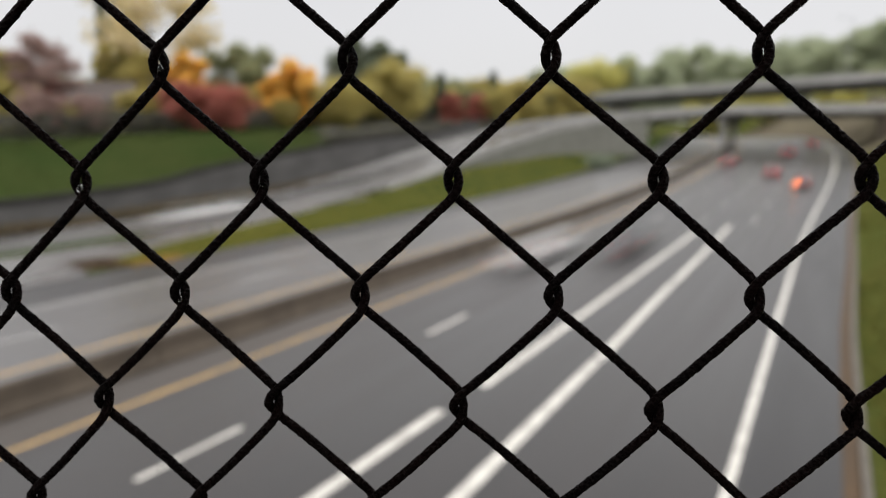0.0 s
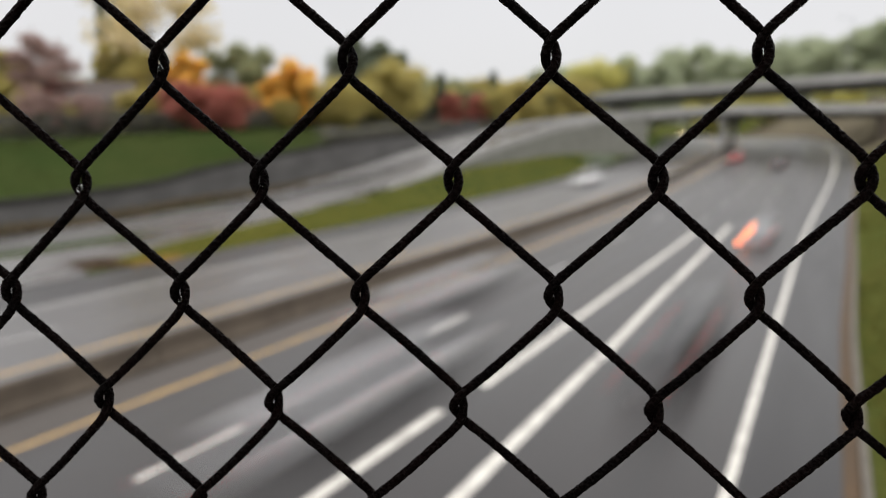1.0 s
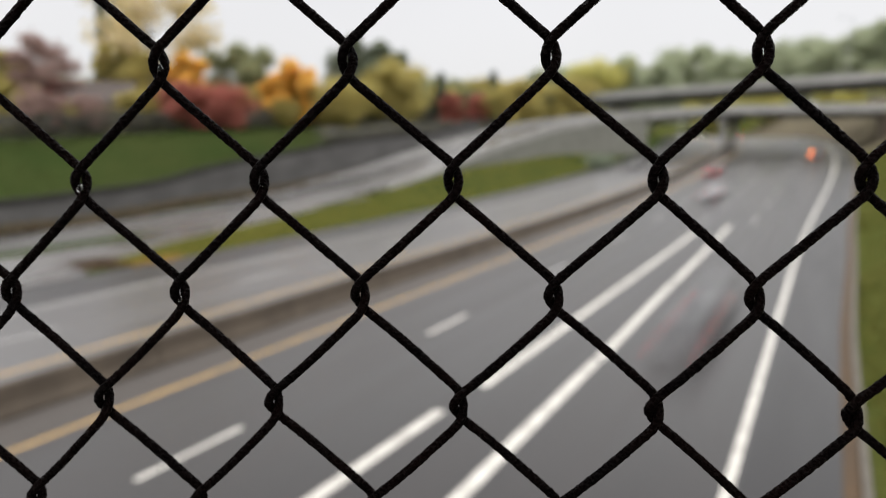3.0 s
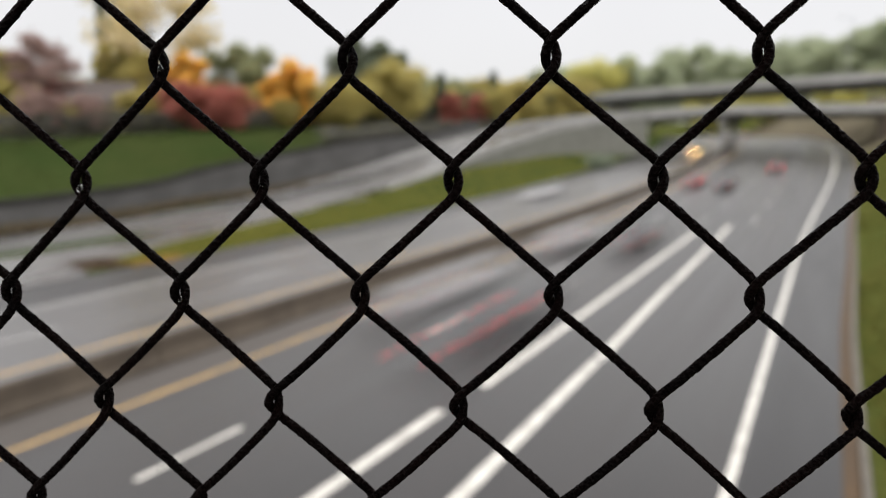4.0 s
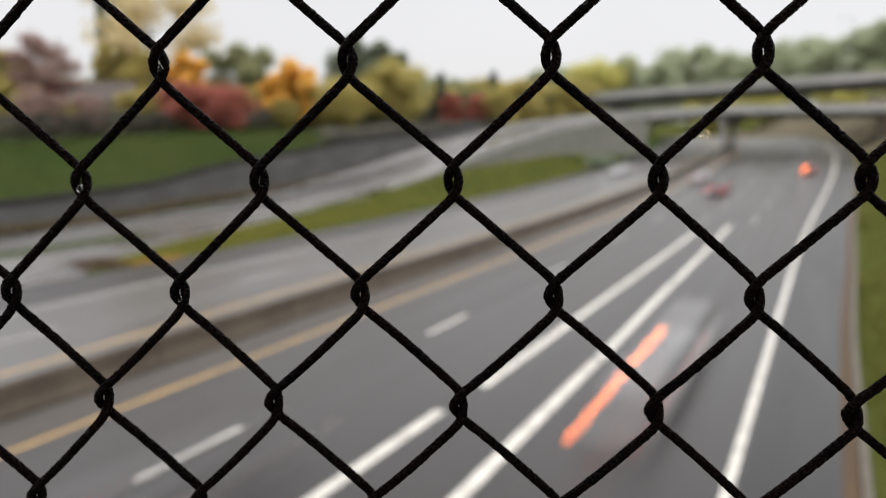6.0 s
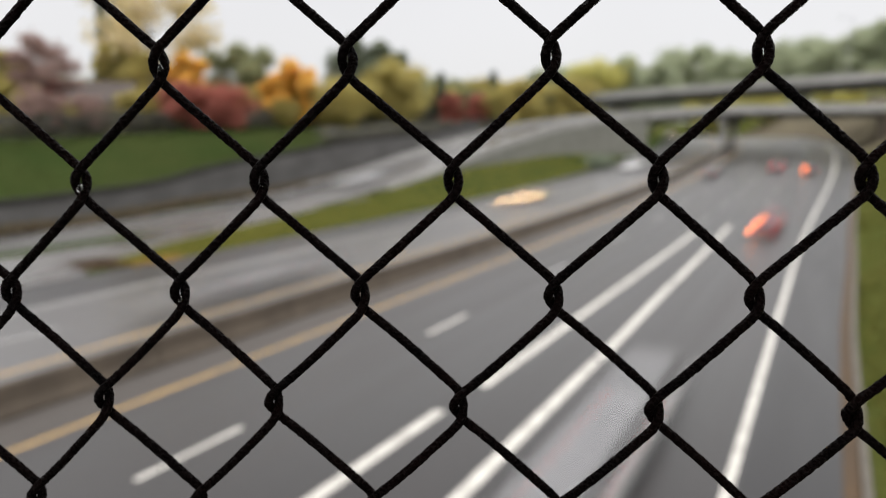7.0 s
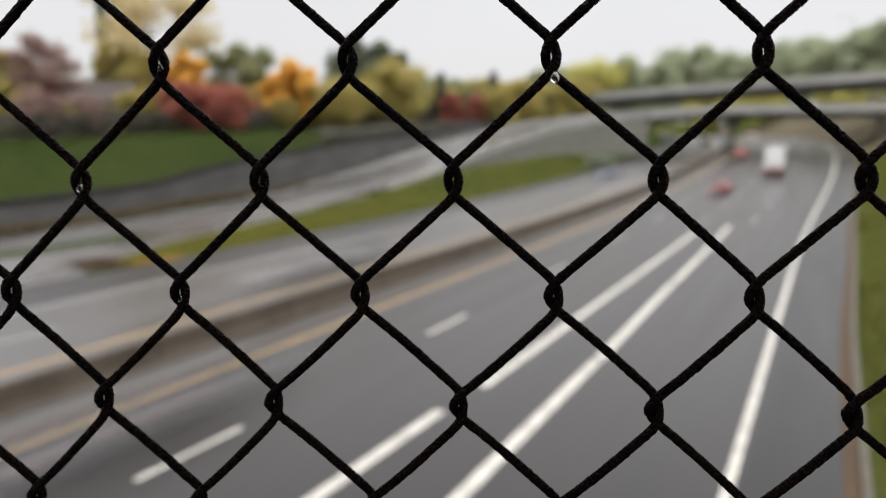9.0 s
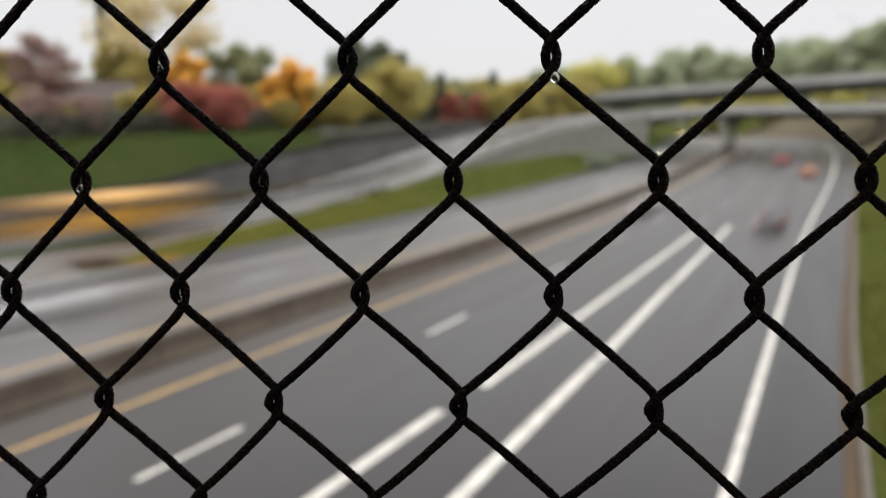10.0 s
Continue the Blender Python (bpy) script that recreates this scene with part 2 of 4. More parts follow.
def build_ground():
    xs = [-4000, -1500, -700, -400, -280, -200, -160, -135] + list(np.arange(-120, -62, 3.0)) + list(np.arange(-62, -30, 0.8)) + list(np.arange(-30, 0.5, 3.0)) + list(np.arange(0.9, 14, 0.8)) + [16, 20, 25, 32, 45, 70, 120, 250, 600, 1500, 4000]
    ys = [-4000, -1500, -700, -460, -300, -200, -120, -60, -30] + list(np.arange(-15, 150, 3.0)) + list(np.arange(150, 330, 4.0)) + [360, 420, 500, 600, 680, 760, 1000, 1500, 2500, 4000]
    verts, faces = [], []
    for y in ys:
        yy = min(max(y, -460), 760)
        for x in xs:
            sh = bend(yy) if -140 < x < 140 else 0.0
            X = x + sh * (1 - smooth(60, 140, abs(x)))
            j = 0.0 if -33 < x < 1.2 else 0.12 * noise.noise(Vector((X * 0.15, y * 0.15, 3)))
            if -45 < x < -33:
                j *= 0.3
            verts.append((X, y, ground_z(X, yy) + j))
    w = len(xs)
    for b in range(len(ys) - 1):
        for a in range(w - 1):
            faces.append((b * w + a, b * w + a + 1, (b + 1) * w + a + 1, (b + 1) * w + a))
    me = mesh_of("ground", verts, faces, GRASS, True)
    me.materials.append(PALE_GRASS)
    me.materials.append(EARTH)
    for f in me.polygons:
        x, y = f.center.x - bend(min(f.center.y, 760)), f.center.y
        if x > 0.5:
            f.material_index = 2 if 132 < y < 270 and x < 45 else 1
    return tagged(part("ground", me), "autumn grass banks and verges beside the motorway", "ground", kind="structure")


build_ground()


def strip(x0, x1, y0, y1, lift, material, name, step=4.0, thick=0.0, parent=None, drift=0.0):
    """A band of road surface between two sideways offsets, following bend and rise."""
    n = max(1, int(math.ceil((y1 - y0) / step)))
    rings = []
    for i in range(n + 1):
        y = y0 + (y1 - y0) * i / n
        g = drift * (i / n - 0.5)
        a, b = (v + g + bend(y) + (edge(y) if v > -3 else 0) + (verge(y) if v > 0.7 else 0) for v in (x0, x1))
        z = rise(y) + lift
        rings.append([(a, y, z), (b, y, z), (b, y, z - thick), (a, y, z - thick)] if thick else [(a, y, z), (b, y, z)])
    if thick:
        v, f = loft(rings)
    else:
        v = [p for r in rings for p in r]
        f = [(2 * i, 2 * i + 1, 2 * i + 3, 2 * i + 2) for i in range(n)]
    return part(name, mesh_of(name, v, f, material), parent)


Y0, Y1 = -440.0, 740.0
road_out = strip(-17.95, -1.1, Y0, Y1, 0.0, ASPHALT, "road", thick=0.1)
tagged(road_out, "wet grey asphalt carriageway with worn wheel tracks", "road", kind="structure")
road_in = strip(-28.9, -18.6, Y0, Y1, 0.0, ASPHALT_IN, "road", thick=0.1)
tagged(road_in, "wet grey asphalt carriageway for oncoming traffic", "road", kind="structure")
# paler, matt grey-brown strip; its colour offsets the shade at the barrier's foot
PALER = mat("paler_asphalt", (0.084, 0.0744, 0.0664), (0.048, 0.0424, 0.0384), 0.75, scale=0.9, fine=30, bump=0.2, stretch=(1, 0.05, 1), spec=0.3)
strip(-17.84, -16.3, Y0, Y1, 0.005, PALER, "paler_strip", parent=road_out)
tagged(strip(-1.1, 0.8, Y0, Y1, 0.0, SHOULDER, "road_shoulder", thick=0.1), "pale damp asphalt shoulder beside the edge line", "road", kind="structure")
tagged(strip(-32.7, -28.9, Y0, Y1, 0.0, SHOULDER, "road_shoulder", thick=0.1), "pale damp asphalt shoulder beside the grass island", "road", kind="structure")

# painted lines
LIFT = 0.006
for x, w, m, road, name in ((-16.0, 0.18, YELLOW_PAINT, road_out, "yellow_edge_line"), (-1.3, 0.22, WHITE_PAINT, road_out, "white_edge_line"),
                            (-21.5, 0.18, YELLOW_PAINT, road_in, "yellow_edge_line"), (-28.45, 0.18, WORN_PAINT, road_in, "white_edge_line")):
    strip(x - w / 2, x + w / 2, Y0, Y1, LIFT, m, name, parent=road)
for x, y0, y1, g in ((-8.62, -8.0, 14.9, 0.3), (-8.22, 17.0, 53.5, 0.1)):
    strip(x - 0.16, x + 0.16, y0, y1, LIFT, WHITE_PAINT, "gore_line", parent=road_out, drift=g)
for y0, y1, x in ((-8.0, 20.9, -5.96), (21.05, 33.9, -6.12), (34.05, 56.5, -6.28)):
    strip(x - 0.17, x + 0.17, y0, y1, LIFT, WHITE_PAINT, "gore_line", parent=road_out, drift=-0.2)
for i in range(-8, 18):
    y = 8.5 + 12.19 * i
    strip(-12.4, -12.24, y, y + 3.05, LIFT, WHITE_PAINT if i in (-1, 0, 1) else WORN_PAINT, "lane_dash", 1.6, parent=road_out)
    if i > 3:
        strip(-8.6, -8.44, y, y + 3.05, LIFT, WORN_PAINT, "lane_dash", 1.6, parent=road_out)
        strip(-5.03, -4.87, y + 2, y + 5.05, LIFT, WORN_PAINT, "lane_dash", 1.6, parent=road_out)
    strip(-24.95, -24.8, y + 3.0, y + 6.05, LIFT, WORN_PAINT, "lane_dash", 1.6, parent=road_in)


def build_barrier():
    """Cast concrete median barrier, in sections with open joints."""
    top = tagged(new("median_barrier"), "brown stained concrete median barrier between the carriageways", "barrier", kind="structure")
    prof = [(-0.42, 0.0), (-0.42, 0.08), (-0.22, 0.34), (-0.13, 0.80), (-0.10, 0.83), (0.10, 0.83), (0.13, 0.80), (0.22, 0.34), (0.42, 0.08), (0.42, 0.0)]
    y, length = -90.0, 6.1
    while y < 250:
        rings = []
        for i in range(4):
            yy = y + 0.02 + (length - 0.04) * i / 3
            rings.append([(-18.28 + bend(yy) + a, yy, rise(yy) + h) for a, h in prof])
        v, f = loft(rings)
        part("barrier_section", mesh_of("barrier_section", v, f, BARRIER), top)
        y += length


build_barrier()

# verge: fallen leaves against a concrete kerb on the near side
tagged(strip(0.8, 1.14, Y0, 200, 0.03, DRY, "leaf_strip", 3.0, 0.12), "brown fallen leaves along the road edge", "leaves", kind="structure")
tagged(strip(1.14, 1.32, Y0, 200, 0.13, KERB, "kerb", 3.0, 0.25), "weathered pale concrete kerb below the grass bank", "kerb", kind="structure")


# ---------------------------------------------------------------- ramp, bridges and walls
def sweep(s0, s1, profile, material, name, parent=None, step=2.0, foot=None, grow=0.0):
    """A profile of (sideways, up) carried along the ramp; foot gives a height for points marked None."""
    n = max(2, int((s1 - s0) / step))
    rings = []
    for i in range(n + 1):
        s = s0 + (s1 - s0) * i / n
        p, d = ramp_at(s)
        side = Vector((d.y, -d.x, 0)).normalized()
        ring = []
        for a, h in profile:
            q = p + side * a
            if h is not None and h > 0.1 and grow:
                h = 0.06 + (h - 0.06) * smooth(s0, s0 + grow, s)
            ring.append((q.x, q.y, p.z + h if h is not None else foot(q.x, q.y)))
        rings.append(ring)
    v, f = loft(rings)
    return part(name, mesh_of(name, v, f, material), parent)


def near_s(x, y):
    i = min(range(len(RAMP)), key=lambda k: (RAMP[k].x - x) ** 2 + (RAMP[k].y - y) ** 2)
    return RAMP_LEN[i]


S_END = RAMP_LEN[-1]
S_RAISED, S_ABUT, S_LAND = near_s(-49.5, 64), near_s(-35.5, 140.5), near_s(9, 152)
ramp = tagged(sweep(0, S_END, [(-5.2, 0.02), (5.2, 0.02), (5.2, -0.35), (-5.2, -0.35)], ASPHALT_RAMP, "ramp_road"), "pale damp asphalt slip road climbing to the bridge", "road", kind="structure")
sweep(0, S_END, [(-4.3, 0.028), (-4.12, 0.028), (-4.12, 0.022), (-4.3, 0.022)], WORN_PAINT, "ramp_edge_line", ramp)
sweep(0, S_END, [(4.12, 0.028), (4.3, 0.028), (4.3, 0.022), (4.12, 0.022)], WORN_PAINT, "ramp_edge_line", ramp)
bridge = tagged(new("ramp_bridge"), "grey concrete slip-road bridge with parapets over the motorway", "bridge", kind="structure")
low = lambda x, y: min(ground_z(x, y), rise(y)) - 0.6
sweep(S_RAISED, S_END, [(5.2, 0.02), (5.2, 0.85), (5.5, 0.85), (5.5, -0.35)], CONCRETE, "parapet", bridge, grow=34.0)
sweep(S_RAISED, S_END, [(-5.5, -0.35), (-5.5, 0.85), (-5.2, 0.85), (-5.2, 0.02)], CONCRETE, "parapet", bridge, grow=34.0)
sweep(S_RAISED, S_ABUT, [(5.0, -0.3), (5.3, -0.3), (5.3, None), (5.0, None)], RETAINING, "retaining_wall", bridge, foot=low)
sweep(S_RAISED, S_ABUT, [(-5.3, -0.3), (-5.0, -0.3), (-5.0, None), (-5.3, None)], RETAINING, "retaining_wall", bridge, foot=low)
sweep(S_ABUT - 0.4, S_ABUT, [(-5.0, -0.35), (5.0, -0.35), (5.0, None), (-5.0, None)], RETAINING, "abutment", bridge, foot=low)
# girders in the darker wall concrete: the shade below the deck is in their colour
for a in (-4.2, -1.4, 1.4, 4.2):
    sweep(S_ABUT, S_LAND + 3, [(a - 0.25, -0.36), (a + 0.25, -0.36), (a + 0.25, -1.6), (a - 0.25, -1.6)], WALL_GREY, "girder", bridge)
sweep(S_ABUT, S_END, [(-5.6, -0.356), (5.6, -0.356), (5.6, -0.6), (-5.6, -0.6)], CONCRETE, "deck_slab", bridge)


def pier(parent, x, y, z0, z1, dx, dy, cap_len):
    """Two round columns under a cross head, turned along (dx, dy)."""
    side = Vector((dx, dy, 0)).normalized()
    ang = math.atan2(side.y, side.x)
    for k in (-1, 1):
        bm = bmesh.new()
        bmesh.ops.create_cone(bm, cap_ends=True, segments=20, radius1=0.62, radius2=0.6, depth=z1 - z0 - 0.9, matrix=Matrix.Translation((x + side.x * k * cap_len * 0.3, y + side.y * k * cap_len * 0.3, (z0 + z1 - 0.9) / 2)))
        part("column", bm_mesh("column", bm, CONCRETE), parent)
    bm = box(-cap_len / 2, cap_len / 2, -0.6, 0.6, z1 - 0.9, z1, 0.08)
    part("cross_head", bm_mesh("cross_head", bm, CONCRETE), parent, m=Matrix.Translation((x, y, 0)) @ Matrix.Rotation(ang, 4, "Z"))


pier(bridge, -18.3, 149.2, rise(149) - 0.4, 9.75, 0.25, 1, 9.5)
# abutment on the grass bank
part("abutment", bm_mesh("abutment", box(7.2, 9.0, 146.4, 157.6, 2.0, 10.8, 0.05), BARRIER), bridge)

# flyover behind
fly = tagged(new("flyover"), "long grey concrete flyover crossing high behind the bridge", "bridge", kind="structure")
FA, FB = Vector((60, 145, 19.3)), Vector((-150, 236, 15.6))
fd = (FB - FA)
flen, fang = Vector((fd.x, fd.y)).length, math.atan2(fd.y, fd.x)
fm = Matrix.Translation(FA) @ Matrix.Rotation(fang, 4, "Z") @ Matrix.Rotation(-math.atan2(fd.z, flen), 4, "Y")
part("deck", bm_mesh("deck", box(0, flen, -5.5, 5.5, -1.1, -0.6), CONCRETE), fly, m=fm)
for a in (-5.5, 5.2):
    part("parapet", bm_mesh("parapet", box(0, flen, a, a + 0.3, -0.596, 0.45, 0.03), CONCRETE), fly, m=fm)
# darker concrete again, so the underside's shade is part of the girder colour
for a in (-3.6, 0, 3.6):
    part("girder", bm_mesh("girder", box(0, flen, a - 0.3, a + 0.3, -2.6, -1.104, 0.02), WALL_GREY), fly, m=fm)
for t in (0.08, 0.20, 0.54, 0.72):
    p = FA.lerp(FB, t)
    pier(fly, p.x, p.y, ground_z(p.x, p.y) - 0.5, p.z - 2.62, -fd.y, fd.x, 9.0)


def build_lamp_post(x, y, z, h):
    post = tagged(new("street_lamp"), "slim grey steel street lamp beside the flyover", "street lamp", "lamps by the flyover")
    post.location = (x, y, z)
    bm = bmesh.new()
    bmesh.ops.create_cone(bm, cap_ends=True, segments=10, radius1=0.13, radius2=0.07, depth=h, matrix=Matrix.Translation((0, 0, h / 2)))
    part("pole", bm_mesh("pole", bm, RIM), post)
    part("arm", bm_mesh("arm", box(-2.2, 0, -0.05, 0.05, h - 0.1, h, 0.02), RIM), post)
    part("lantern", bm_mesh("lantern", box(-2.9, -2.1, -0.16, 0.16, h - 0.16, h + 0.02, 0.05), TRIM), post)


for x, y, h in ((2.0, 214.0, 24.0), (12.0, 205.0, 24.0)):
    build_lamp_post(x, y, ground_z(x, y) - 0.1, h)


def build_wall():
    """Retaining wall beyond the slip road, in cast panels with a dark band on top."""
    wall = tagged(new("wall_west"), "grey concrete retaining wall in panels with dark top band", "wall", kind="structure")
    ramp_y = lambda v: float(np.interp(v, [k[1] for k in RAMP_KNOTS[:10]], [k[2] for k in RAMP_KNOTS[:10]]))
    y = -40.0
    while y < 116:
        y1 = y + 4.0
        rings = []
        for yy in (y + 0.015, y1 - 0.015):
            x, z0 = wall_x(yy), left_level(yy) - 0.5
            z1 = max(left_level(yy) + 1.55 + 0.9 * smooth(40, 80, yy) + wall_rise(yy), ramp_y(yy) + 1.9)
            rings.append([(x, yy, z0), (x, yy, z1), (x - 0.35, yy, z1), (x - 0.35, yy, z0)])
        v, f = loft(rings)
        part("wall_panel", mesh_of("wall_panel", v, f, WALL_GREY), wall)
        rings = [[(r[1][0] + 0.06, r[1][1], r[1][2] + 0.003), (r[1][0] + 0.06, r[1][1], r[1][2] + 0.50), (r[2][0] - 0.06, r[1][1], r[1][2] + 0.50), (r[2][0] - 0.06, r[1][1], r[1][2] + 0.003)] for r in rings]
        v, f = loft(rings)
        part("top_rail", mesh_of("top_rail", v, f, DARK_BAND), wall)
        y = y1


build_wall()

# the overpass on which the camera stands
U = Vector((0.9127, 0.4092, 0)).normalized()
N = Vector((-U.y, U.x, 0))
over = tagged(new("footbridge"), "concrete overpass deck below the chain-link fence", "bridge", kind="structure")
om = Matrix.Translation(N * 0.2044) @ Matrix.Rotation(math.atan2(U.y, U.x), 4, "Z")
part("deck", bm_mesh("deck", box(-75, 45, -2.6, 0.15, 5.3, 5.8), CONCRETE), over, m=om)
part("kerb", bm_mesh("kerb", box(-75, 45, -0.12, 0.12, 5.804, 5.93, 0.01), CONCRETE), over, m=om)


# ---------------------------------------------------------------- chain-link fence
F0 = Vector((-0.1797, 0.1438, EYE_Z + 0.0187))
FU, FV = Vector((0.0536, 0.0241, 0.0013)), Vector((-0.0027, 0.0005, 0.0709))
FN = FU.cross(FV).normalized()
WEAVE = {-2: 0.0011, -1: 0.0004, 0: -0.0003, 1: -0.0008, 2: -0.0006, 3: -0.0001, 4: 0.0003, 5: 0.0008, 6: 0.0003, 7: -0.0004}
SAG = {-2: 0.0002, -1: 0.0002, 0: 0.0002, 1: 0.0004, 2: 0.0012, 3: 0.0012, 4: 0.0010}
SAG_LEFT = {-1: 0.0001, 0: 0.0003, 1: 0.0002, 2: 0.0008, 3: 0.0009, 4: 0.0008}
WIRE_R, ROWS_UP, ROWS_DOWN = 0.00145, 8, 20


def wire_mesh(c, fine):
    """One wire: a flattened spiral between knuckle columns c and c + 1, hooked into its neighbours."""
    rnd = random.Random(100 + c)
    sides = 14 if fine else 6
    ud = FU.normalized()
    # a knuckle sits on column c wherever column and half-row have the same parity
    h0 = -2 * ROWS_UP
    h1 = 2 * ROWS_DOWN
    pts = []
    drift = {}
    for h in range(h0, h1 + 1):
        left = (h - c) % 2 == 0
        col = c if left else c + 1
        reach = 0.0016 if left else -0.0016  # hooks past the column line round the neighbour
        jit = 0.0004 * math.sin(h * 12.9898 + col * 78.233)
        drift[h] = (F0 + FU * (col / 2) - FV * (h / 2) + ud * (WEAVE.get(col, 0) + jit - reach), left)
    keys = sorted(drift)
    for a, b in zip(keys, keys[1:]):
        (p, pl), (q, ql) = drift[a], drift[b]
        per = 80 if fine and -4 <= a <= 7 else 9
        for j in range(per):
            t = j / per
            # easing rounds the bend at each knuckle; the strand between is nearly straight
            e = 0.19
            def ease(v):
                if v < e:
                    return v * v / (2 * e)
                if v > 1 - e:
                    return (1 - e) - (1 - v) ** 2 / (2 * e)
                return v - e / 2
            k = ease(t) / (1 - e)
            across = p.lerp(q, k)
            along = p.lerp(q, t)
            pos = across + FV.normalized() * ((along - across).dot(FV.normalized()))
            # strands that fall to the left run in front, those that fall to the right behind
            side_now = 1.0 if pl else -1.0
            d = 0.0018 * -side_now
            turn = 0.15
            if t < turn:
                d *= math.sin(t / turn * math.pi / 2)
            elif t > 1 - turn:
                d *= math.sin((1 - t) / turn * math.pi / 2)
            # each strand sags outwards after the knot it leaves, more so lower down
            swell = math.sin(math.pi * t ** (0.65 if pl else 1.4))
            if pl:
                bow = (ud + FV.normalized()) * (0.7071 * swell * SAG.get(a, 0.0007))
            else:
                bow = (ud - FV.normalized()) * (0.7071 * swell * SAG_LEFT.get(a, 0.0001))
            pts.append(pos + FN * d + bow)
    pts.append(drift[keys[-1]][0])
    rings = []
    prev = None
    for i, p in enumerate(pts):
        d = (pts[min(i + 1, len(pts) - 1)] - pts[max(i - 1, 0)]).normalized()
        s = d.cross(FN).normalized() if prev is None else (prev - d * prev.dot(d)).normalized()
        prev = s
        o = d.cross(s)
        ring = []
        for j in range(sides):
            a = 2 * math.pi * j / sides
            lump = 1 + (0.075 * noise.noise(Vector((p.x, p.y, p.z)) * 900 + Vector((math.cos(a), math.sin(a), c)) * 1.3) + 0.085 * rnd.uniform(-1, 1) if fine else 0)
            v = p + (s * math.cos(a) + o * math.sin(a)) * WIRE_R * lump
            ring.append(v)
        rings.append(ring)
    v, f = loft(rings)
    return mesh_of("wire", v, f, VINYL, True)


fence = tagged(new("chain_link_fence"), "black vinyl-coated chain-link fence with rough wet wire", "fence")
C0, C1 = -14, 20
for c in range(C0, C1):
    part("wire", wire_mesh(c, -5 <= c <= 9), fence)


def rod(a, b, r, material, name):
    bm = bmesh.new()
    d = b - a
    bmesh.ops.create_cone(bm, cap_ends=True, segments=16, radius1=r, radius2=r, depth=d.length, matrix=Matrix.Translation((a + b) / 2) @ d.to_track_quat("Z", "Y").to_matrix().to_4x4())
    return part(name, bm_mesh(name, bm, material, False), fence)


def fence_at(c, h):
    return F0 + FU * (c / 2) - FV * (h / 2)


for c in (C0 - 0.6, C1 + 0.6):
    p = fence_at(c, 0)
    rod(Vector((p.x, p.y, 5.9)), Vector((p.x, p.y, 8.02)), 0.024, STEEL, "post")
for h in (-2 * ROWS_UP, 2 * ROWS_DOWN):
    rod(fence_at(C0 - 0.6, h), fence_at(C1 + 0.6, h), 0.016, STEEL, "rail")


# clear beads added for the wet glints in the knots; one rain drop comes down later
WATER = mat("water", (0.95, 0.95, 0.95), (0.95, 0.95, 0.95), 0.03, scale=1, fine=2)
WATER.node_tree.nodes["Principled BSDF"].inputs["Transmission Weight"].default_value = 1.0
WATER.node_tree.nodes["Principled BSDF"].inputs["IOR"].default_value = 1.33


def build_drop(place, r, label):
    bm = bmesh.new()
    bmesh.ops.create_icosphere(bm, subdivisions=3, radius=r)
    for v in bm.verts:  # hangs: drawn out towards the top
        if v.co.z > 0:
            v.co.z *= 1.35
            v.co.x *= 1 - 0.25 * v.co.z / r
            v.co.y *= 1 - 0.25 * v.co.z / r
    drop = tagged(part("water_drop", bm_mesh("water_drop", bm, WATER, True)), label, "water drop")
    drop.location = place
    return drop


for c, h, r in ((0, 0, 0.0011), (-1, 1, 0.0012), (1, 1, 0.0008), (0, 2, 0.0008)):
    build_drop(fence_at(c, h) + FN * 0.0022 + FU * 0.018 - FV * 0.006, r, "clear bead standing in for a wet glint in a wire knot")
DROP_END = fence_at(4, 0) - FV * 0.088 + FU * 0.013 - FV * 0.006 + FN * 0.0040
DROP_START = fence_at(4, 0) - FN * 0.001  # gathers inside the knot
rain_drop = build_drop(DROP_END, 0.0013, "bright rain drop hanging below a knot of the wire")


# ---------------------------------------------------------------- trees
def foliage(name, a, b):
    """Leaves: matt, and letting some light through."""
    m = mat(name, a, b, 0.75, scale=0.4, fine=4, per_island=0.75)
    n, l = m.node_tree.nodes, m.node_tree.links
    p = n["Principled BSDF"]
    t = n.new("ShaderNodeBsdfTranslucent")
    l.new(p.inputs["Base Color"].links[0].from_socket, t.inputs["Color"])
    mx = n.new("ShaderNodeMixShader")
    mx.inputs[0].default_value = 0.45
    l.new(p.outputs[0], mx.inputs[1])
    l.new(t.outputs[0], mx.inputs[2])
    l.new(mx.outputs[0], n["Material Output"].inputs["Surface"])
    return m


# leaf tones are lifted and greyed: the mist's paleness is in the colour
LEAF = {
    "bare_red": foliage("leaf_brownred", (0.41, 0.275, 0.24), (0.30, 0.21, 0.185)),
    "olive": foliage("leaf_olive", (0.345, 0.31, 0.103), (0.517, 0.425, 0.138)),
    "tall_yellow": foliage("leaf_paleyellow", (0.781, 0.654, 0.381), (0.575, 0.507, 0.302)),
    "conifer": foliage("leaf_needle", (0.085, 0.110, 0.078), (0.12, 0.145, 0.10)),
    "orange": foliage("leaf_orange", (0.794, 0.524, 0.103), (0.791, 0.475, 0.112)),
    "red": foliage("leaf_red", (0.497, 0.157, 0.124), (0.306, 0.13, 0.091)),
    "green": foliage("leaf_green", (0.224, 0.253, 0.132), (0.345, 0.345, 0.18)),
    "dark_green": foliage("leaf_darkgreen", (0.148, 0.177, 0.124), (0.211, 0.235, 0.158)),
    "yellow_green": foliage("leaf_yellowgreen", (0.672, 0.594, 0.179), (0.414, 0.426, 0.146)),
    "hazed_green": foliage("leaf_hazed_green", (0.314, 0.361, 0.238), (0.442, 0.465, 0.308)),
}
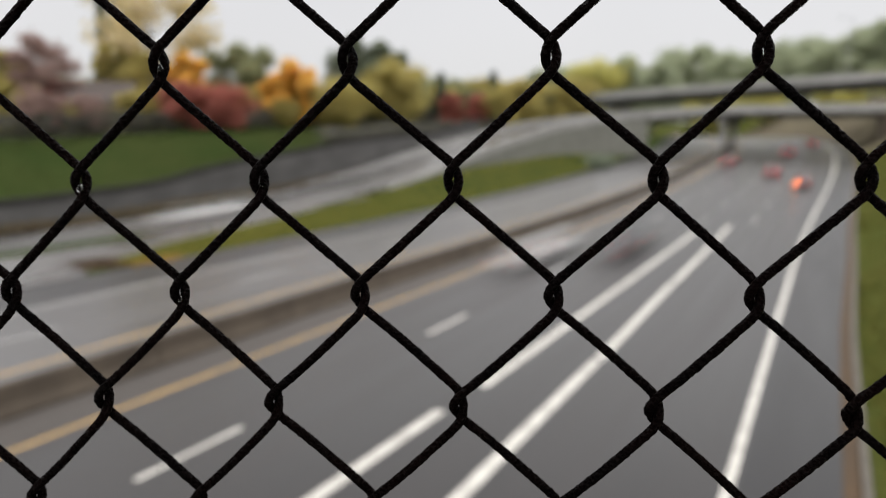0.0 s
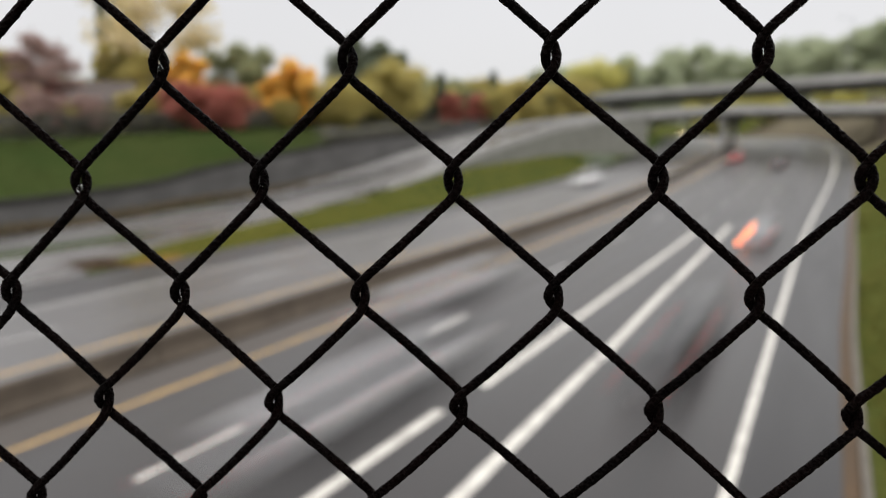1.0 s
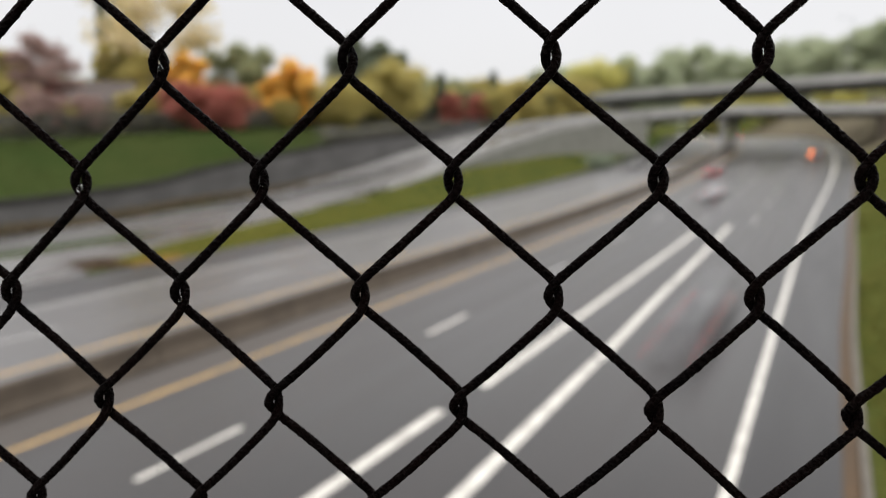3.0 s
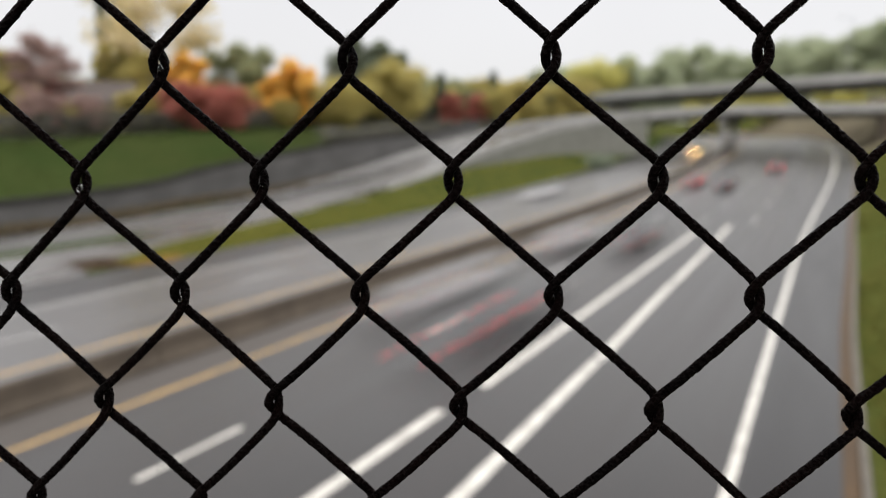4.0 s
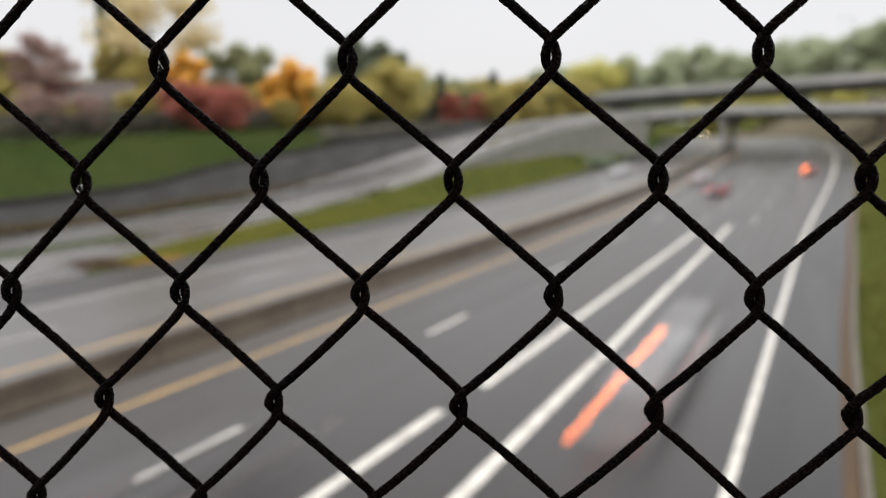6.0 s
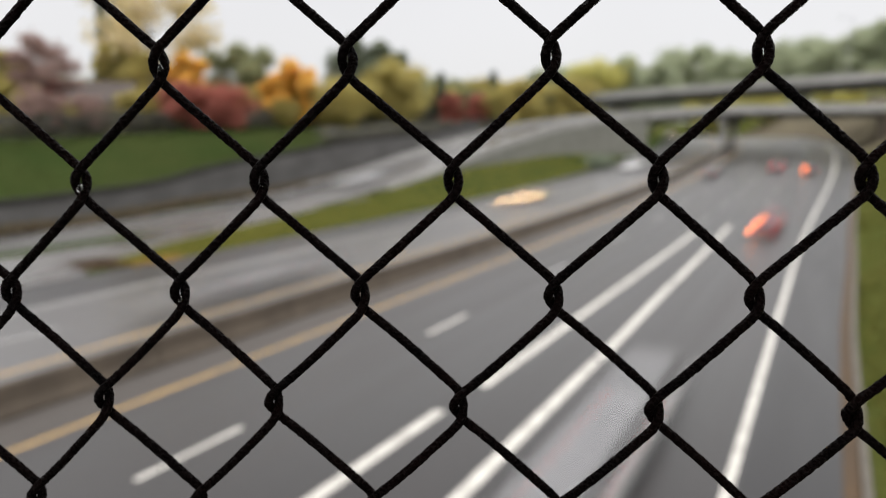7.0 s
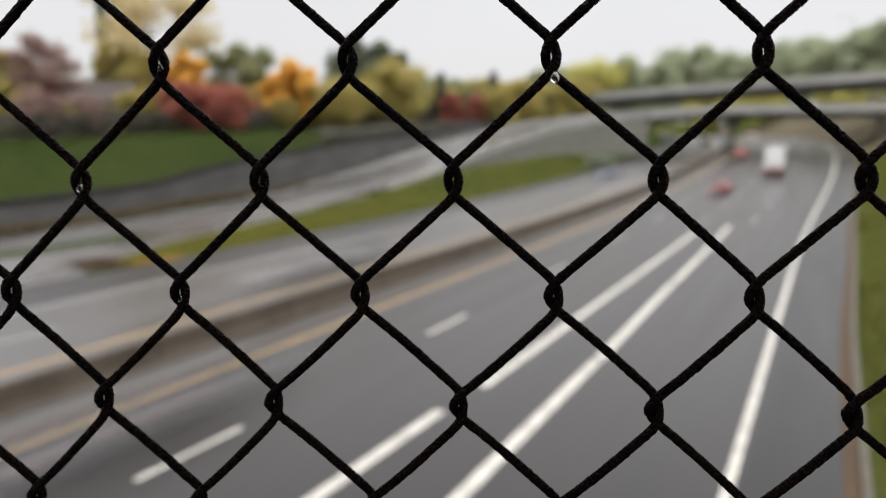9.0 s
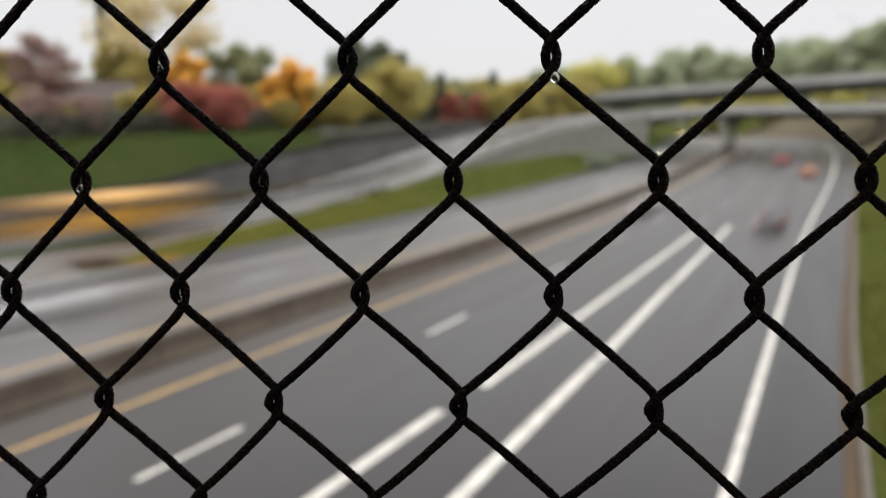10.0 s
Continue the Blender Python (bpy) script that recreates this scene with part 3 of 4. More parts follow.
WORDS = {"bare_red": "thin brownish-red", "olive": "olive-green", "tall_yellow": "tall thinning pale-yellow", "conifer": "dark green narrow conifer", "orange": "bright orange autumn", "red": "dark red autumn",
         "green": "dull green", "dark_green": "dark green", "yellow_green": "yellow-green", "hazed_green": "large haze-paled grey-green"}


def tree_meshes(kind, h, r, seed):
    """Trunk with limbs, and a crown of leaf clumps of uneven outline."""
    rnd = random.Random(seed)
    verts, faces = [], []

    def tube(pts, r0, r1, k=7):
        rings = []
        for i, p in enumerate(pts):
            q = Vector(pts[min(i + 1, len(pts) - 1)]) - Vector(pts[max(i - 1, 0)])
            s = q.cross(Vector((0.3, 1, 0.2))).normalized()
            o = q.cross(s).normalized()
            rr = r0 + (r1 - r0) * i / (len(pts) - 1)
            rings.append([Vector(p) + (s * math.cos(6.2832 * j / k) + o * math.sin(6.2832 * j / k)) * rr for j in range(k)])
        v, f = loft(rings)
        base = len(verts)
        verts.extend(v)
        faces.extend(tuple(base + i for i in q) for q in f)

    crown_low = h * (0.12 if kind == "conifer" else 0.04 if kind == "red" else 0.16)
    tr = 0.018 * h + 0.05
    tube([(0, 0, -0.6), (0.02 * h * rnd.uniform(-1, 1), 0, h * 0.35), (0.03 * h * rnd.uniform(-1, 1), 0.02 * h * rnd.uniform(-1, 1), h * 0.92)], tr, tr * 0.15)
    sparse = kind in ("bare_red", "tall_yellow")
    tips = []
    limbs = 14 if kind == "conifer" else 11
    for i in range(limbs):
        t = (i + 0.5) / limbs
        z = crown_low + (h * 0.9 - crown_low) * t
        a = i * 2.399 + rnd.uniform(-0.4, 0.4)
        if kind == "conifer":
            reach, up = r * (1.05 - t), 0.05
        else:
            reach, up = r * (0.55 + 0.5 * math.sin(math.pi * min(1, t * 0.85 + 0.12))) * rnd.uniform(0.7, 1.05), 0.45
        end = Vector((math.cos(a) * reach, math.sin(a) * reach, min(h * 0.97, z + reach * up)))
        mid = Vector((end.x * 0.5, end.y * 0.5, (z + end.z) / 2 - 0.03 * h))
        tube([(0, 0, z - reach * 0.15), mid, end], tr * (0.45 - 0.3 * t), 0.02, 5)
        tips += [end, mid * 1.1, Vector((end.x * 0.75, end.y * 0.75, end.z * 0.98 + 0.02 * h))]
    tips.append(Vector((0, 0, h * 0.96)))
    if kind != "conifer" and not sparse:
        for i in range(12):
            a, q = rnd.uniform(0, 6.28), r * 0.6 * math.sqrt(rnd.random())
            tips.append(Vector((math.cos(a) * q, math.sin(a) * q, crown_low + (h * 0.86 - crown_low) * (i + 0.6) / 12)))
    trunk = mesh_of("trunk", verts, faces, BARK, True)
    lv, lf = [], []
    leaf = max(0.16, 0.035 * h ** 0.9) * (0.8 if sparse else 1.0)
    per = 120 if sparse else 190
    for p in tips:
        cr = r * (0.18 if kind == "conifer" else rnd.uniform(0.26, 0.42))
        for _ in range(per):
            d = Vector((rnd.gauss(0, 1), rnd.gauss(0, 1), rnd.gauss(0, 0.75))).normalized() * cr * rnd.random() ** 0.45
            c = p + d
            if c.z < 0.1:
                continue
            n = Vector((rnd.gauss(0, 1), rnd.gauss(0, 1), rnd.gauss(0.6, 1))).normalized()
            s = n.orthogonal().normalized()
            s.rotate(Matrix.Rotation(rnd.uniform(0, 6.28), 3, n))
            o = n.cross(s)
            z = leaf * rnd.uniform(0.7, 1.35)
            b = len(lv)
            lv += [c + s * z, c + o * z * 0.6 + n * z * 0.15, c - s * z, c - o * z * 0.6 + n * z * 0.15]
            lf += [(b, b + 1, b + 2), (b, b + 2, b + 3)]
    return trunk, mesh_of("crown", lv, lf, LEAF[kind])


SEED = [0]


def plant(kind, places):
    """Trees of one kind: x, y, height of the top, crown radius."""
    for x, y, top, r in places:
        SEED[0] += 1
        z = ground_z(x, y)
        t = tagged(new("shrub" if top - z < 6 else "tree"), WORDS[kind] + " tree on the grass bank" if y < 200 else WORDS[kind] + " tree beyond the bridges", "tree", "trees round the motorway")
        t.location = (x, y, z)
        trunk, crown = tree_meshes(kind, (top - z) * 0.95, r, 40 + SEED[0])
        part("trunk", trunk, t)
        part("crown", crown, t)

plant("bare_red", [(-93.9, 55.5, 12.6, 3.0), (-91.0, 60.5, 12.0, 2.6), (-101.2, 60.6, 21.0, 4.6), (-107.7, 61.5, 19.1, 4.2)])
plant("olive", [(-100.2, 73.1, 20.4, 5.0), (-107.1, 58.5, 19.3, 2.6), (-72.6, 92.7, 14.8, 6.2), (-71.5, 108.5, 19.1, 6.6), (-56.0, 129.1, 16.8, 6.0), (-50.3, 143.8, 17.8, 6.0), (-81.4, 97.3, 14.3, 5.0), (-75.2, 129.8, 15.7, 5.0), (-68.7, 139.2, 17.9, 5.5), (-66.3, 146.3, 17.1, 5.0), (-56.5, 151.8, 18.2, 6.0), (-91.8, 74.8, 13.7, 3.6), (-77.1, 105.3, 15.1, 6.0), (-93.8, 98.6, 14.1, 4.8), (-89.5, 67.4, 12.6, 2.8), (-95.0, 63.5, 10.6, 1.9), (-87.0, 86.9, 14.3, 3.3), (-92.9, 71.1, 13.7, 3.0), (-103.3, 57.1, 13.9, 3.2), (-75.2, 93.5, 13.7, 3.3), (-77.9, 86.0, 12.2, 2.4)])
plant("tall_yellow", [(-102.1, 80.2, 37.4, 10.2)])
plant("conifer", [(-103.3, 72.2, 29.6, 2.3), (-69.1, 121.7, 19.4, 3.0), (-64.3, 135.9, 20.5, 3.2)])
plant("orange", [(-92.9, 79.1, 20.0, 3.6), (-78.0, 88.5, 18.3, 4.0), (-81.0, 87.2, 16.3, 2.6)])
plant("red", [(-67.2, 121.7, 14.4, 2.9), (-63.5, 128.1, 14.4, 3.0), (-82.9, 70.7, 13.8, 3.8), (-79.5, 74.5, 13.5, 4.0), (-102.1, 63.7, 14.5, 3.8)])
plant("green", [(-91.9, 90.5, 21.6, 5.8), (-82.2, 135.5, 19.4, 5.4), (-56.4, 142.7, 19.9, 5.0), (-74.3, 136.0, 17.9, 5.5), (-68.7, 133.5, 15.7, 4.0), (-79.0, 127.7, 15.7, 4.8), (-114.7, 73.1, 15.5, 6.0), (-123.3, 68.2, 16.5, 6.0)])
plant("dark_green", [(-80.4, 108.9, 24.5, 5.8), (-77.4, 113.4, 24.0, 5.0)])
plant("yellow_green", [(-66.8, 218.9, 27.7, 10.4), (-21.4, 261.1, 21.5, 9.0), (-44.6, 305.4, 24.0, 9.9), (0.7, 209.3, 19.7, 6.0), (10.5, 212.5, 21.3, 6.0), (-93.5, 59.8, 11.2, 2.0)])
plant("hazed_green", [(-59.2, 224.9, 29.5, 9.4), (-48.6, 218.3, 27.5, 8.0), (-59.4, 345.3, 45.3, 16.5), (-42.6, 334.1, 39.9, 12.9), (-28.0, 328.5, 39.1, 12.8), (-12.6, 305.1, 41.1, 13.0), (0.1, 289.3, 39.5, 12.0), (11.2, 277.2, 42.5, 11.0), (21.8, 287.7, 41.5, 12.0), (-79.6, 219.1, 26.8, 10.0)])

# dense dark hedge along the top of the bank, and low bushes
def hedge(points, height, depth, material, name, label, n, seed):
    rnd = random.Random(seed)
    lv, lf = [], []
    seg = [Vector(p) for p in points]
    lens = [(b - a).length for a, b in zip(seg, seg[1:])]
    for _ in range(n):
        i = rnd.choices(range(len(lens)), lens)[0]
        p = seg[i].lerp(seg[i + 1], rnd.random())
        hh = height * (0.75 + 0.35 * noise.noise(Vector((p.x * 0.2, p.y * 0.2, seed))))
        x, y = p.x + rnd.gauss(0, depth), p.y + rnd.gauss(0, depth)
        z = ground_z(x, y) + hh * rnd.random() ** 0.7
        nn = Vector((rnd.gauss(0, 1), rnd.gauss(0, 1), rnd.gauss(0.4, 1))).normalized()
        s = nn.orthogonal().normalized()
        o = nn.cross(s)
        w = rnd.uniform(0.16, 0.34)
        c = Vector((x, y, z))
        b = len(lv)
        lv += [c + s * w, c + o * w * 0.7, c - s * w, c - o * w * 0.7]
        lf += [(b, b + 1, b + 2, b + 3)]
    return tagged(part(name, mesh_of(name, lv, lf, material)), label, "hedge", kind="stuff")


HEDGE = foliage("leaf_hedge", (0.105, 0.105, 0.0805), (0.154, 0.1435, 0.1155))
hedge([(-108, 28, 0), (-93, 55, 0), (-82, 75, 0), (-76, 100, 0), (-72, 130, 0), (-66, 160, 0)], 4.1, 0.9, HEDGE, "hedge", "dark dense hedge along the top of the grass bank", 20000, 5)
hedge([(-33.0, 108, 0), (-30.5 - 3, 116, 0)], 2.4, 0.9, LEAF["dark_green"], "bush", "dark green bush at the end of the grass island", 900, 6)
hedge([(-63, 78, 0), (-61, 95, 0), (-60, 125, 0), (-57, 150, 0)], 2.7, 1.0, HEDGE, "hedge", "dull grey-green hedge close above the retaining wall", 9000, 8)
WEEDS = foliage("leaf_weeds", (0.1, 0.085, 0.045), (0.16, 0.115, 0.07))
hedge([(wall_x(v) + 1.0, v, 0) for v in range(8, 96, 8)], 0.8, 0.4, WEEDS, "weeds", "brown low weeds and leaves along the foot of the wall", 7000, 7)


def build_house():
    """A house among the trees: beige walls, grey roof."""
    house = tagged(new("house"), "small beige house with a grey roof among trees", "house")
    x, y = -97.0, 67.2
    z = ground_z(x, y) - 0.5
    m = Matrix.Rotation(radians(48), 4, "Z")
    house.matrix_basis = Matrix.Translation((x, y, z)) @ m
    plaster = mat("beige_siding", (0.50, 0.42, 0.28), (0.40, 0.34, 0.23), 0.8, scale=0.6, fine=10, bump=0.2)
    slate = mat("grey_shingle", (0.085, 0.066, 0.058), (0.055, 0.045, 0.04), 0.85, scale=0.7, fine=14, bump=0.4)
    part("wall", bm_mesh("wall", box(-4.0, 4.0, -4.5, 4.5, -0.8, 4.8, 0.02), plaster), house)
    v = [(-4.6, -5.2, 4.6), (4.6, -5.2, 4.6), (4.6, 0, 7.8), (-4.6, 0, 7.8), (-4.6, 5.2, 4.6), (4.6, 5.2, 4.6), (-4.6, -5.2, 4.82), (4.6, -5.2, 4.82), (4.6, 0, 8.05), (-4.6, 0, 8.05), (-4.6, 5.2, 4.82), (4.6, 5.2, 4.82)]
    f = [(6, 7, 8, 9), (9, 8, 11, 10), (0, 3, 2, 1), (3, 4, 5, 2), (0, 1, 7, 6), (4, 10, 11, 5), (0, 6, 9, 3), (3, 9, 10, 4), (1, 2, 8, 7), (2, 5, 11, 8)]
    part("roof", mesh_of("roof", v, f, slate), house)
    for k in (-2.4, 0.0, 2.4):
        w = part("window", bm_mesh("window", box(k - 0.7, k + 0.7, -4.56, -4.44, 1.6, 3.2, 0.02), WHITE_PAINT), house)
        part("pane", bm_mesh("pane", box(k - 0.6, k + 0.6, -4.59, -4.562, 1.7, 3.1), GLASS), w)


build_house()


# grass blades on the island and the near bank
def blades(name, label, area, n, size, seed, material=BLADES):
    rnd = random.Random(seed)
    lv, lf = [], []
    for _ in range(n):
        x, y = area(rnd)
        z = ground_z(x, y)
        a = rnd.uniform(0, 6.28)
        hgt = size * rnd.uniform(0.6, 1.4)
        s = Vector((math.cos(a), math.sin(a), 0)) * hgt * 0.22
        lean = Vector((rnd.gauss(0, 0.35), rnd.gauss(0, 0.35), 1)) * hgt
        c = Vector((x, y, z))
        b = len(lv)
        lv += [c - s, c + s, c + lean]
        lf += [(b, b + 1, b + 2)]
    return tagged(part(name, mesh_of(name, lv, lf, material)), label, "grass", kind="stuff")


def near_bank(r):
    y = 6 + 134 * r.random() ** 1.6
    return 1.45 + bend(y) + edge(y) + verge(y) + 9 * r.random() ** 1.4, y


def island(r):
    y = 24 + 100 * r.random() ** 1.3
    return -33.0 + (island_edge(y) + 33.0 - 1.5 * smooth(50, 80, y)) * r.random(), y


def west_bank(r):
    y = 5 + 90 * r.random()
    return wall_x(y) - 1.2 - 34 * r.random() ** 1.3, y


blades("grass", "dull green grass on the bank above the wall", west_bank, 40000, 0.22, 13, DARK_BLADES)
blades("grass", "green and yellowing grass on the bank", near_bank, 26000, 0.16, 11, BANK_BLADES)
blades("grass", "short green grass on the island between the roads", island, 30000, 0.16, 12)


def fallen(name, label, cx, cy, rx, ry, n, lift, material, seed):
    """Loose leaves lying in a drift of ragged outline."""
    rnd = random.Random(seed)
    lv, lf = [], []
    for _ in range(n):
        x, y = cx + rx * rnd.gauss(0, 0.5), cy + ry * rnd.gauss(0, 0.5)
        z = max(ground_z(x, y), 0.02) + lift + 0.03 * rnd.random()
        nn = Vector((rnd.gauss(0, 0.4), rnd.gauss(0, 0.4), 1)).normalized()
        s = nn.orthogonal().normalized()
        s.rotate(Matrix.Rotation(rnd.uniform(0, 6.28), 3, nn))
        o, w, c, b = nn.cross(s), rnd.uniform(0.05, 0.10), Vector((x, y, z)), len(lv)
        lv += [c + s * w, c + o * w * 0.7 + nn * w * 0.2, c - s * w, c - o * w * 0.7 + nn * w * 0.2]
        lf += [(b, b + 1, b + 2, b + 3)]
    return tagged(part(name, mesh_of(name, lv, lf, material)), label, "leaves", kind="stuff")


YELLOW_LEAF = mat("fallen_yellow_leaves", (0.34, 0.20, 0.03), (0.20, 0.12, 0.03), 0.9, scale=0.8, fine=12, per_island=0.6)
fallen("leaf_drift", "yellow fallen leaves at the tip of the grass island", -33.3, 25.2, 0.8, 1.5, 1500, 0.03, YELLOW_LEAF, 21)
fallen("leaf_drift", "brown trodden leaves and earth before the grass island", -34.9, 23.2, 1.6, 1.3, 2600, 0.03, DRY, 22)


def build_apron():
    """Asphalt between slip road and motorway, up to the tip of the grass island and along its far side."""
    ys = [Y0, -100, -40, 0, 10, 16, 19, 21] + [21.01 + 2.5 * i for i in range(16)]
    rings = []
    for y in ys:
        x1 = -32.7 if y <= 21 else island_edge(y)
        za, zb = max(rise(y), left_level(y)) + 0.005, (rise(y) if y <= 21 else ground_z(x1, y)) + 0.035
        rings.append([(-41.5, y, za + 0.03), (x1, y, zb), (x1, y, zb - 0.3), (-41.5, y, za - 0.3)])
    v, f = loft(rings)
    tagged(part("road_apron", mesh_of("road_apron", v, f, ASPHALT_RAMP)), "pale asphalt where slip road and motorway part", "road", kind="structure")


build_apron()


# ---------------------------------------------------------------- traffic
PAINT = {
    "maroon": (0.16, 0.012, 0.014), "red": (0.32, 0.02, 0.025), "black": (0.012, 0.012, 0.014), "grey": (0.13, 0.13, 0.135), "silver": (0.48, 0.48, 0.49), "white": (0.78, 0.78, 0.77),
    "blue": (0.05, 0.07, 0.16), "yellow": (0.56, 0.28, 0.025), "beige": (0.45, 0.36, 0.24), "orange": (0.6, 0.18, 0.03),
}
PAINT = {k: mat("car_paint_" + k, v, tuple(c * 0.85 for c in v), 0.28, metal=0.25 if k in ("silver", "grey", "blue") else 0.0, scale=2, fine=60, coat=0.6) for k, v in PAINT.items()}


def section(y, w, z0, z1, round_=0.12, tuck=0.0):
    """A rounded cross-section ring at y; tuck draws the top in."""
    r = min(round_, (z1 - z0) * 0.45)
    wt = w - tuck
    return [(-w + r * 0.5, y, z0), (w - r * 0.5, y, z0), (w, y, z0 + r), (w, y, z0 + (z1 - z0) * 0.55), (wt, y, z1 - r), (wt - r, y, z1), (-wt + r, y, z1), (-wt, y, z1 - r), (-w, y, z0 + (z1 - z0) * 0.55), (-w, y, z0 + r)]


SHAPES = {  # length, half width, height, bonnet height, waist height, cabin from, cabin to, roof from, roof to
    "car": (4.6, 0.88, 1.44, 0.80, 0.92, 1.15, -1.95, 0.35, -1.15),
    "estate_car": (4.7, 0.90, 1.70, 0.98, 1.05, 1.25, -2.25, 0.55, -2.0),
    "van": (5.1, 0.97, 1.95, 1.05, 1.12, 1.75, -2.50, 0.85, -2.4),
}


def wheel(parent, x, y, r):
    bm = bmesh.new()
    bmesh.ops.create_cone(bm, cap_ends=True, segments=16, radius1=r, radius2=r, depth=0.22, matrix=Matrix.Rotation(math.pi / 2, 4, "Y"))
    bmesh.ops.bevel(bm, geom=[e for e in bm.edges if len(e.link_faces) == 2 and any(len(f.verts) > 4 for f in e.link_faces)], offset=0.04, segments=2, affect="EDGES")
    w = part("wheel", bm_mesh("wheel", bm, TYRE), parent, m=Matrix.Translation((x, y, r)))
    bm = bmesh.new()
    bmesh.ops.create_cone(bm, cap_ends=True, segments=12, radius1=r * 0.62, radius2=r * 0.5, depth=0.03, matrix=Matrix.Translation((0.12 if x > 0 else -0.12, 0, 0)) @ Matrix.Rotation(math.pi / 2 if x > 0 else -math.pi / 2, 4, "Y"))
    part("rim", bm_mesh("rim", bm, RIM), w)


def lamps(car, half, front, back, zf, zb, size, state):
    for k in (-1, 1):
        m = HEAD_ON if state == "head" else HEAD_DIM
        part("headlight", bm_mesh("headlight", box(k * half * 0.78 - 0.17, k * half * 0.78 + 0.17, front - 0.07, front + 0.03, zf - 0.08, zf + 0.08, 0.025), m), car)
        m = SIGNAL if state == "signal" and k < 0 else TAIL_ON if state == "brake" else TAIL_SOFT if state == "rear" else TAIL_DIM
        s = size * (1.1 if state in ("brake", "signal") else 1.0)
        part("tail_light", bm_mesh("tail_light", box(k * half * 0.80 - 0.8 * s, k * half * 0.80 + 0.8 * s, back - 0.03, back + 0.07, zb - s, zb + s, 0.025), m), car)


def build_car(kind, colour, state):
    length, w, h, hood, waist, c0, c1, r0, r1 = SHAPES[kind]
    f, b = length / 2, -length / 2
    words = {"signal": " with its amber signal lit", "brake": " with bright brake lights", "rear": " with tail lights lit", "head": " with headlights on"}.get(state, "")
    car = tagged(new(kind), colour + " " + {"car": "saloon car", "estate_car": "sport utility car", "van": "passenger van"}[kind] + words + " on the motorway", "van" if kind == "van" else "car", "traffic on the motorway")
    tail_h = waist + (0.02 if kind == "car" else 0.06)
    rings = [section(b, w * 0.86, 0.38, tail_h - 0.14), section(b + 0.12, w * 0.95, 0.26, tail_h - 0.03), section(b + 0.8, w, 0.22, tail_h), section(c1 + 0.7, w, 0.22, waist), section(0, w, 0.22, waist), section(c0, w, 0.22, waist - 0.02),
             section(f - 0.75, w * 0.98, 0.22, hood), section(f - 0.15, w * 0.92, 0.25, hood - 0.1), section(f, w * 0.80, 0.34, hood - 0.22)]
    v, fa = loft(rings)
    part("body", mesh_of("body", v, fa, PAINT[colour], True), car)
    rings = [section(c1, w * 0.84, waist - 0.05, waist + 0.02, 0.05), section(c1 + (r1 - c1) * 0.55, w * 0.86, waist - 0.05, waist + (h - waist) * 0.6, 0.08, 0.07), section(r1, w * 0.86, waist - 0.05, h - 0.045, 0.10, 0.14), section(r0, w * 0.86, waist - 0.05, h - 0.045, 0.10, 0.14),
             section(r0 + (c0 - r0) * 0.5, w * 0.86, waist - 0.05, waist + (h - waist) * 0.55, 0.08, 0.07), section(c0, w * 0.84, waist - 0.06, waist, 0.05)]
    v, fa = loft(rings)
    part("cabin_glass", mesh_of("cabin_glass", v, fa, GLASS, True), car, "tinted glass")
    bm = box(-w * 0.66, w * 0.66, r1 - 0.12, r0 + 0.12, h - 0.06, h + 0.005, 0.03)
    part("roof", bm_mesh("roof", bm, PAINT[colour], True), car)
    for k in (-1, 1):
        part("mirror", bm_mesh("mirror", box(k * (w + 0.09) - 0.1, k * (w + 0.09) + 0.1, c0 - 0.5, c0 - 0.35, waist - 0.02, waist + 0.14, 0.04), PAINT[colour]), car)
    part("bumper", bm_mesh("bumper", box(-w * 0.84, w * 0.84, b - 0.06, b + 0.1, 0.3, 0.52, 0.04), TRIM), car)
    part("bumper", bm_mesh("bumper", box(-w * 0.78, w * 0.78, f - 0.1, f + 0.05, 0.26, 0.46, 0.04), TRIM), car)
    part("plate", bm_mesh("plate", box(-0.26, 0.26, b - 0.085, b - 0.062, 0.55, 0.7), PLATE), car)
    for x in (-w + 0.1, w - 0.1):
        for y in (f - 0.9, b + 0.95):
            wheel(car, x, y, 0.33)
    lamps(car, w, f - 0.1, b + 0.02, hood - 0.2, tail_h - 0.2, 0.13, state)
    return car


def build_truck(kind, colour, state):
    """Box lorry: cab, cargo body with rear door, under-run bar."""
    t = tagged(new("box_truck"), colour + " box truck with a tall cargo body on the motorway", "truck", "traffic on the motorway")
    part("cargo_body", bm_mesh("cargo_body", box(-1.25, 1.25, -3.6, 1.6, 1.0, 3.65, 0.05), PAINT[colour]), t)
    part("rear_door", bm_mesh("rear_door", box(-1.12, 1.12, -3.64, -3.602, 1.1, 3.5, 0.01), PAINT["white"]), t)
    part("cab", bm_mesh("cab", box(-1.1, 1.1, 1.7, 3.6, 0.55, 2.6, 0.18, 3), PAINT[colour], True), t)
    part("windscreen", bm_mesh("windscreen", box(-0.95, 0.95, 3.5, 3.63, 1.6, 2.35, 0.04), GLASS), t)
    part("chassis", bm_mesh("chassis", box(-0.9, 0.9, -3.5, 3.4, 0.55, 0.99, 0.03), TRIM), t)
    part("bumper", bm_mesh("bumper", box(-1.15, 1.15, -3.7, -3.55, 0.5, 0.75, 0.03), PAINT["red"]), t)
    for x in (-1.0, 1.0):
        for y in (2.6, -2.3):
            wheel(t, x, y, 0.46)
    lamps(t, 1.2, 3.62, -3.66, 0.95, 0.92, 0.13, state)
    return t


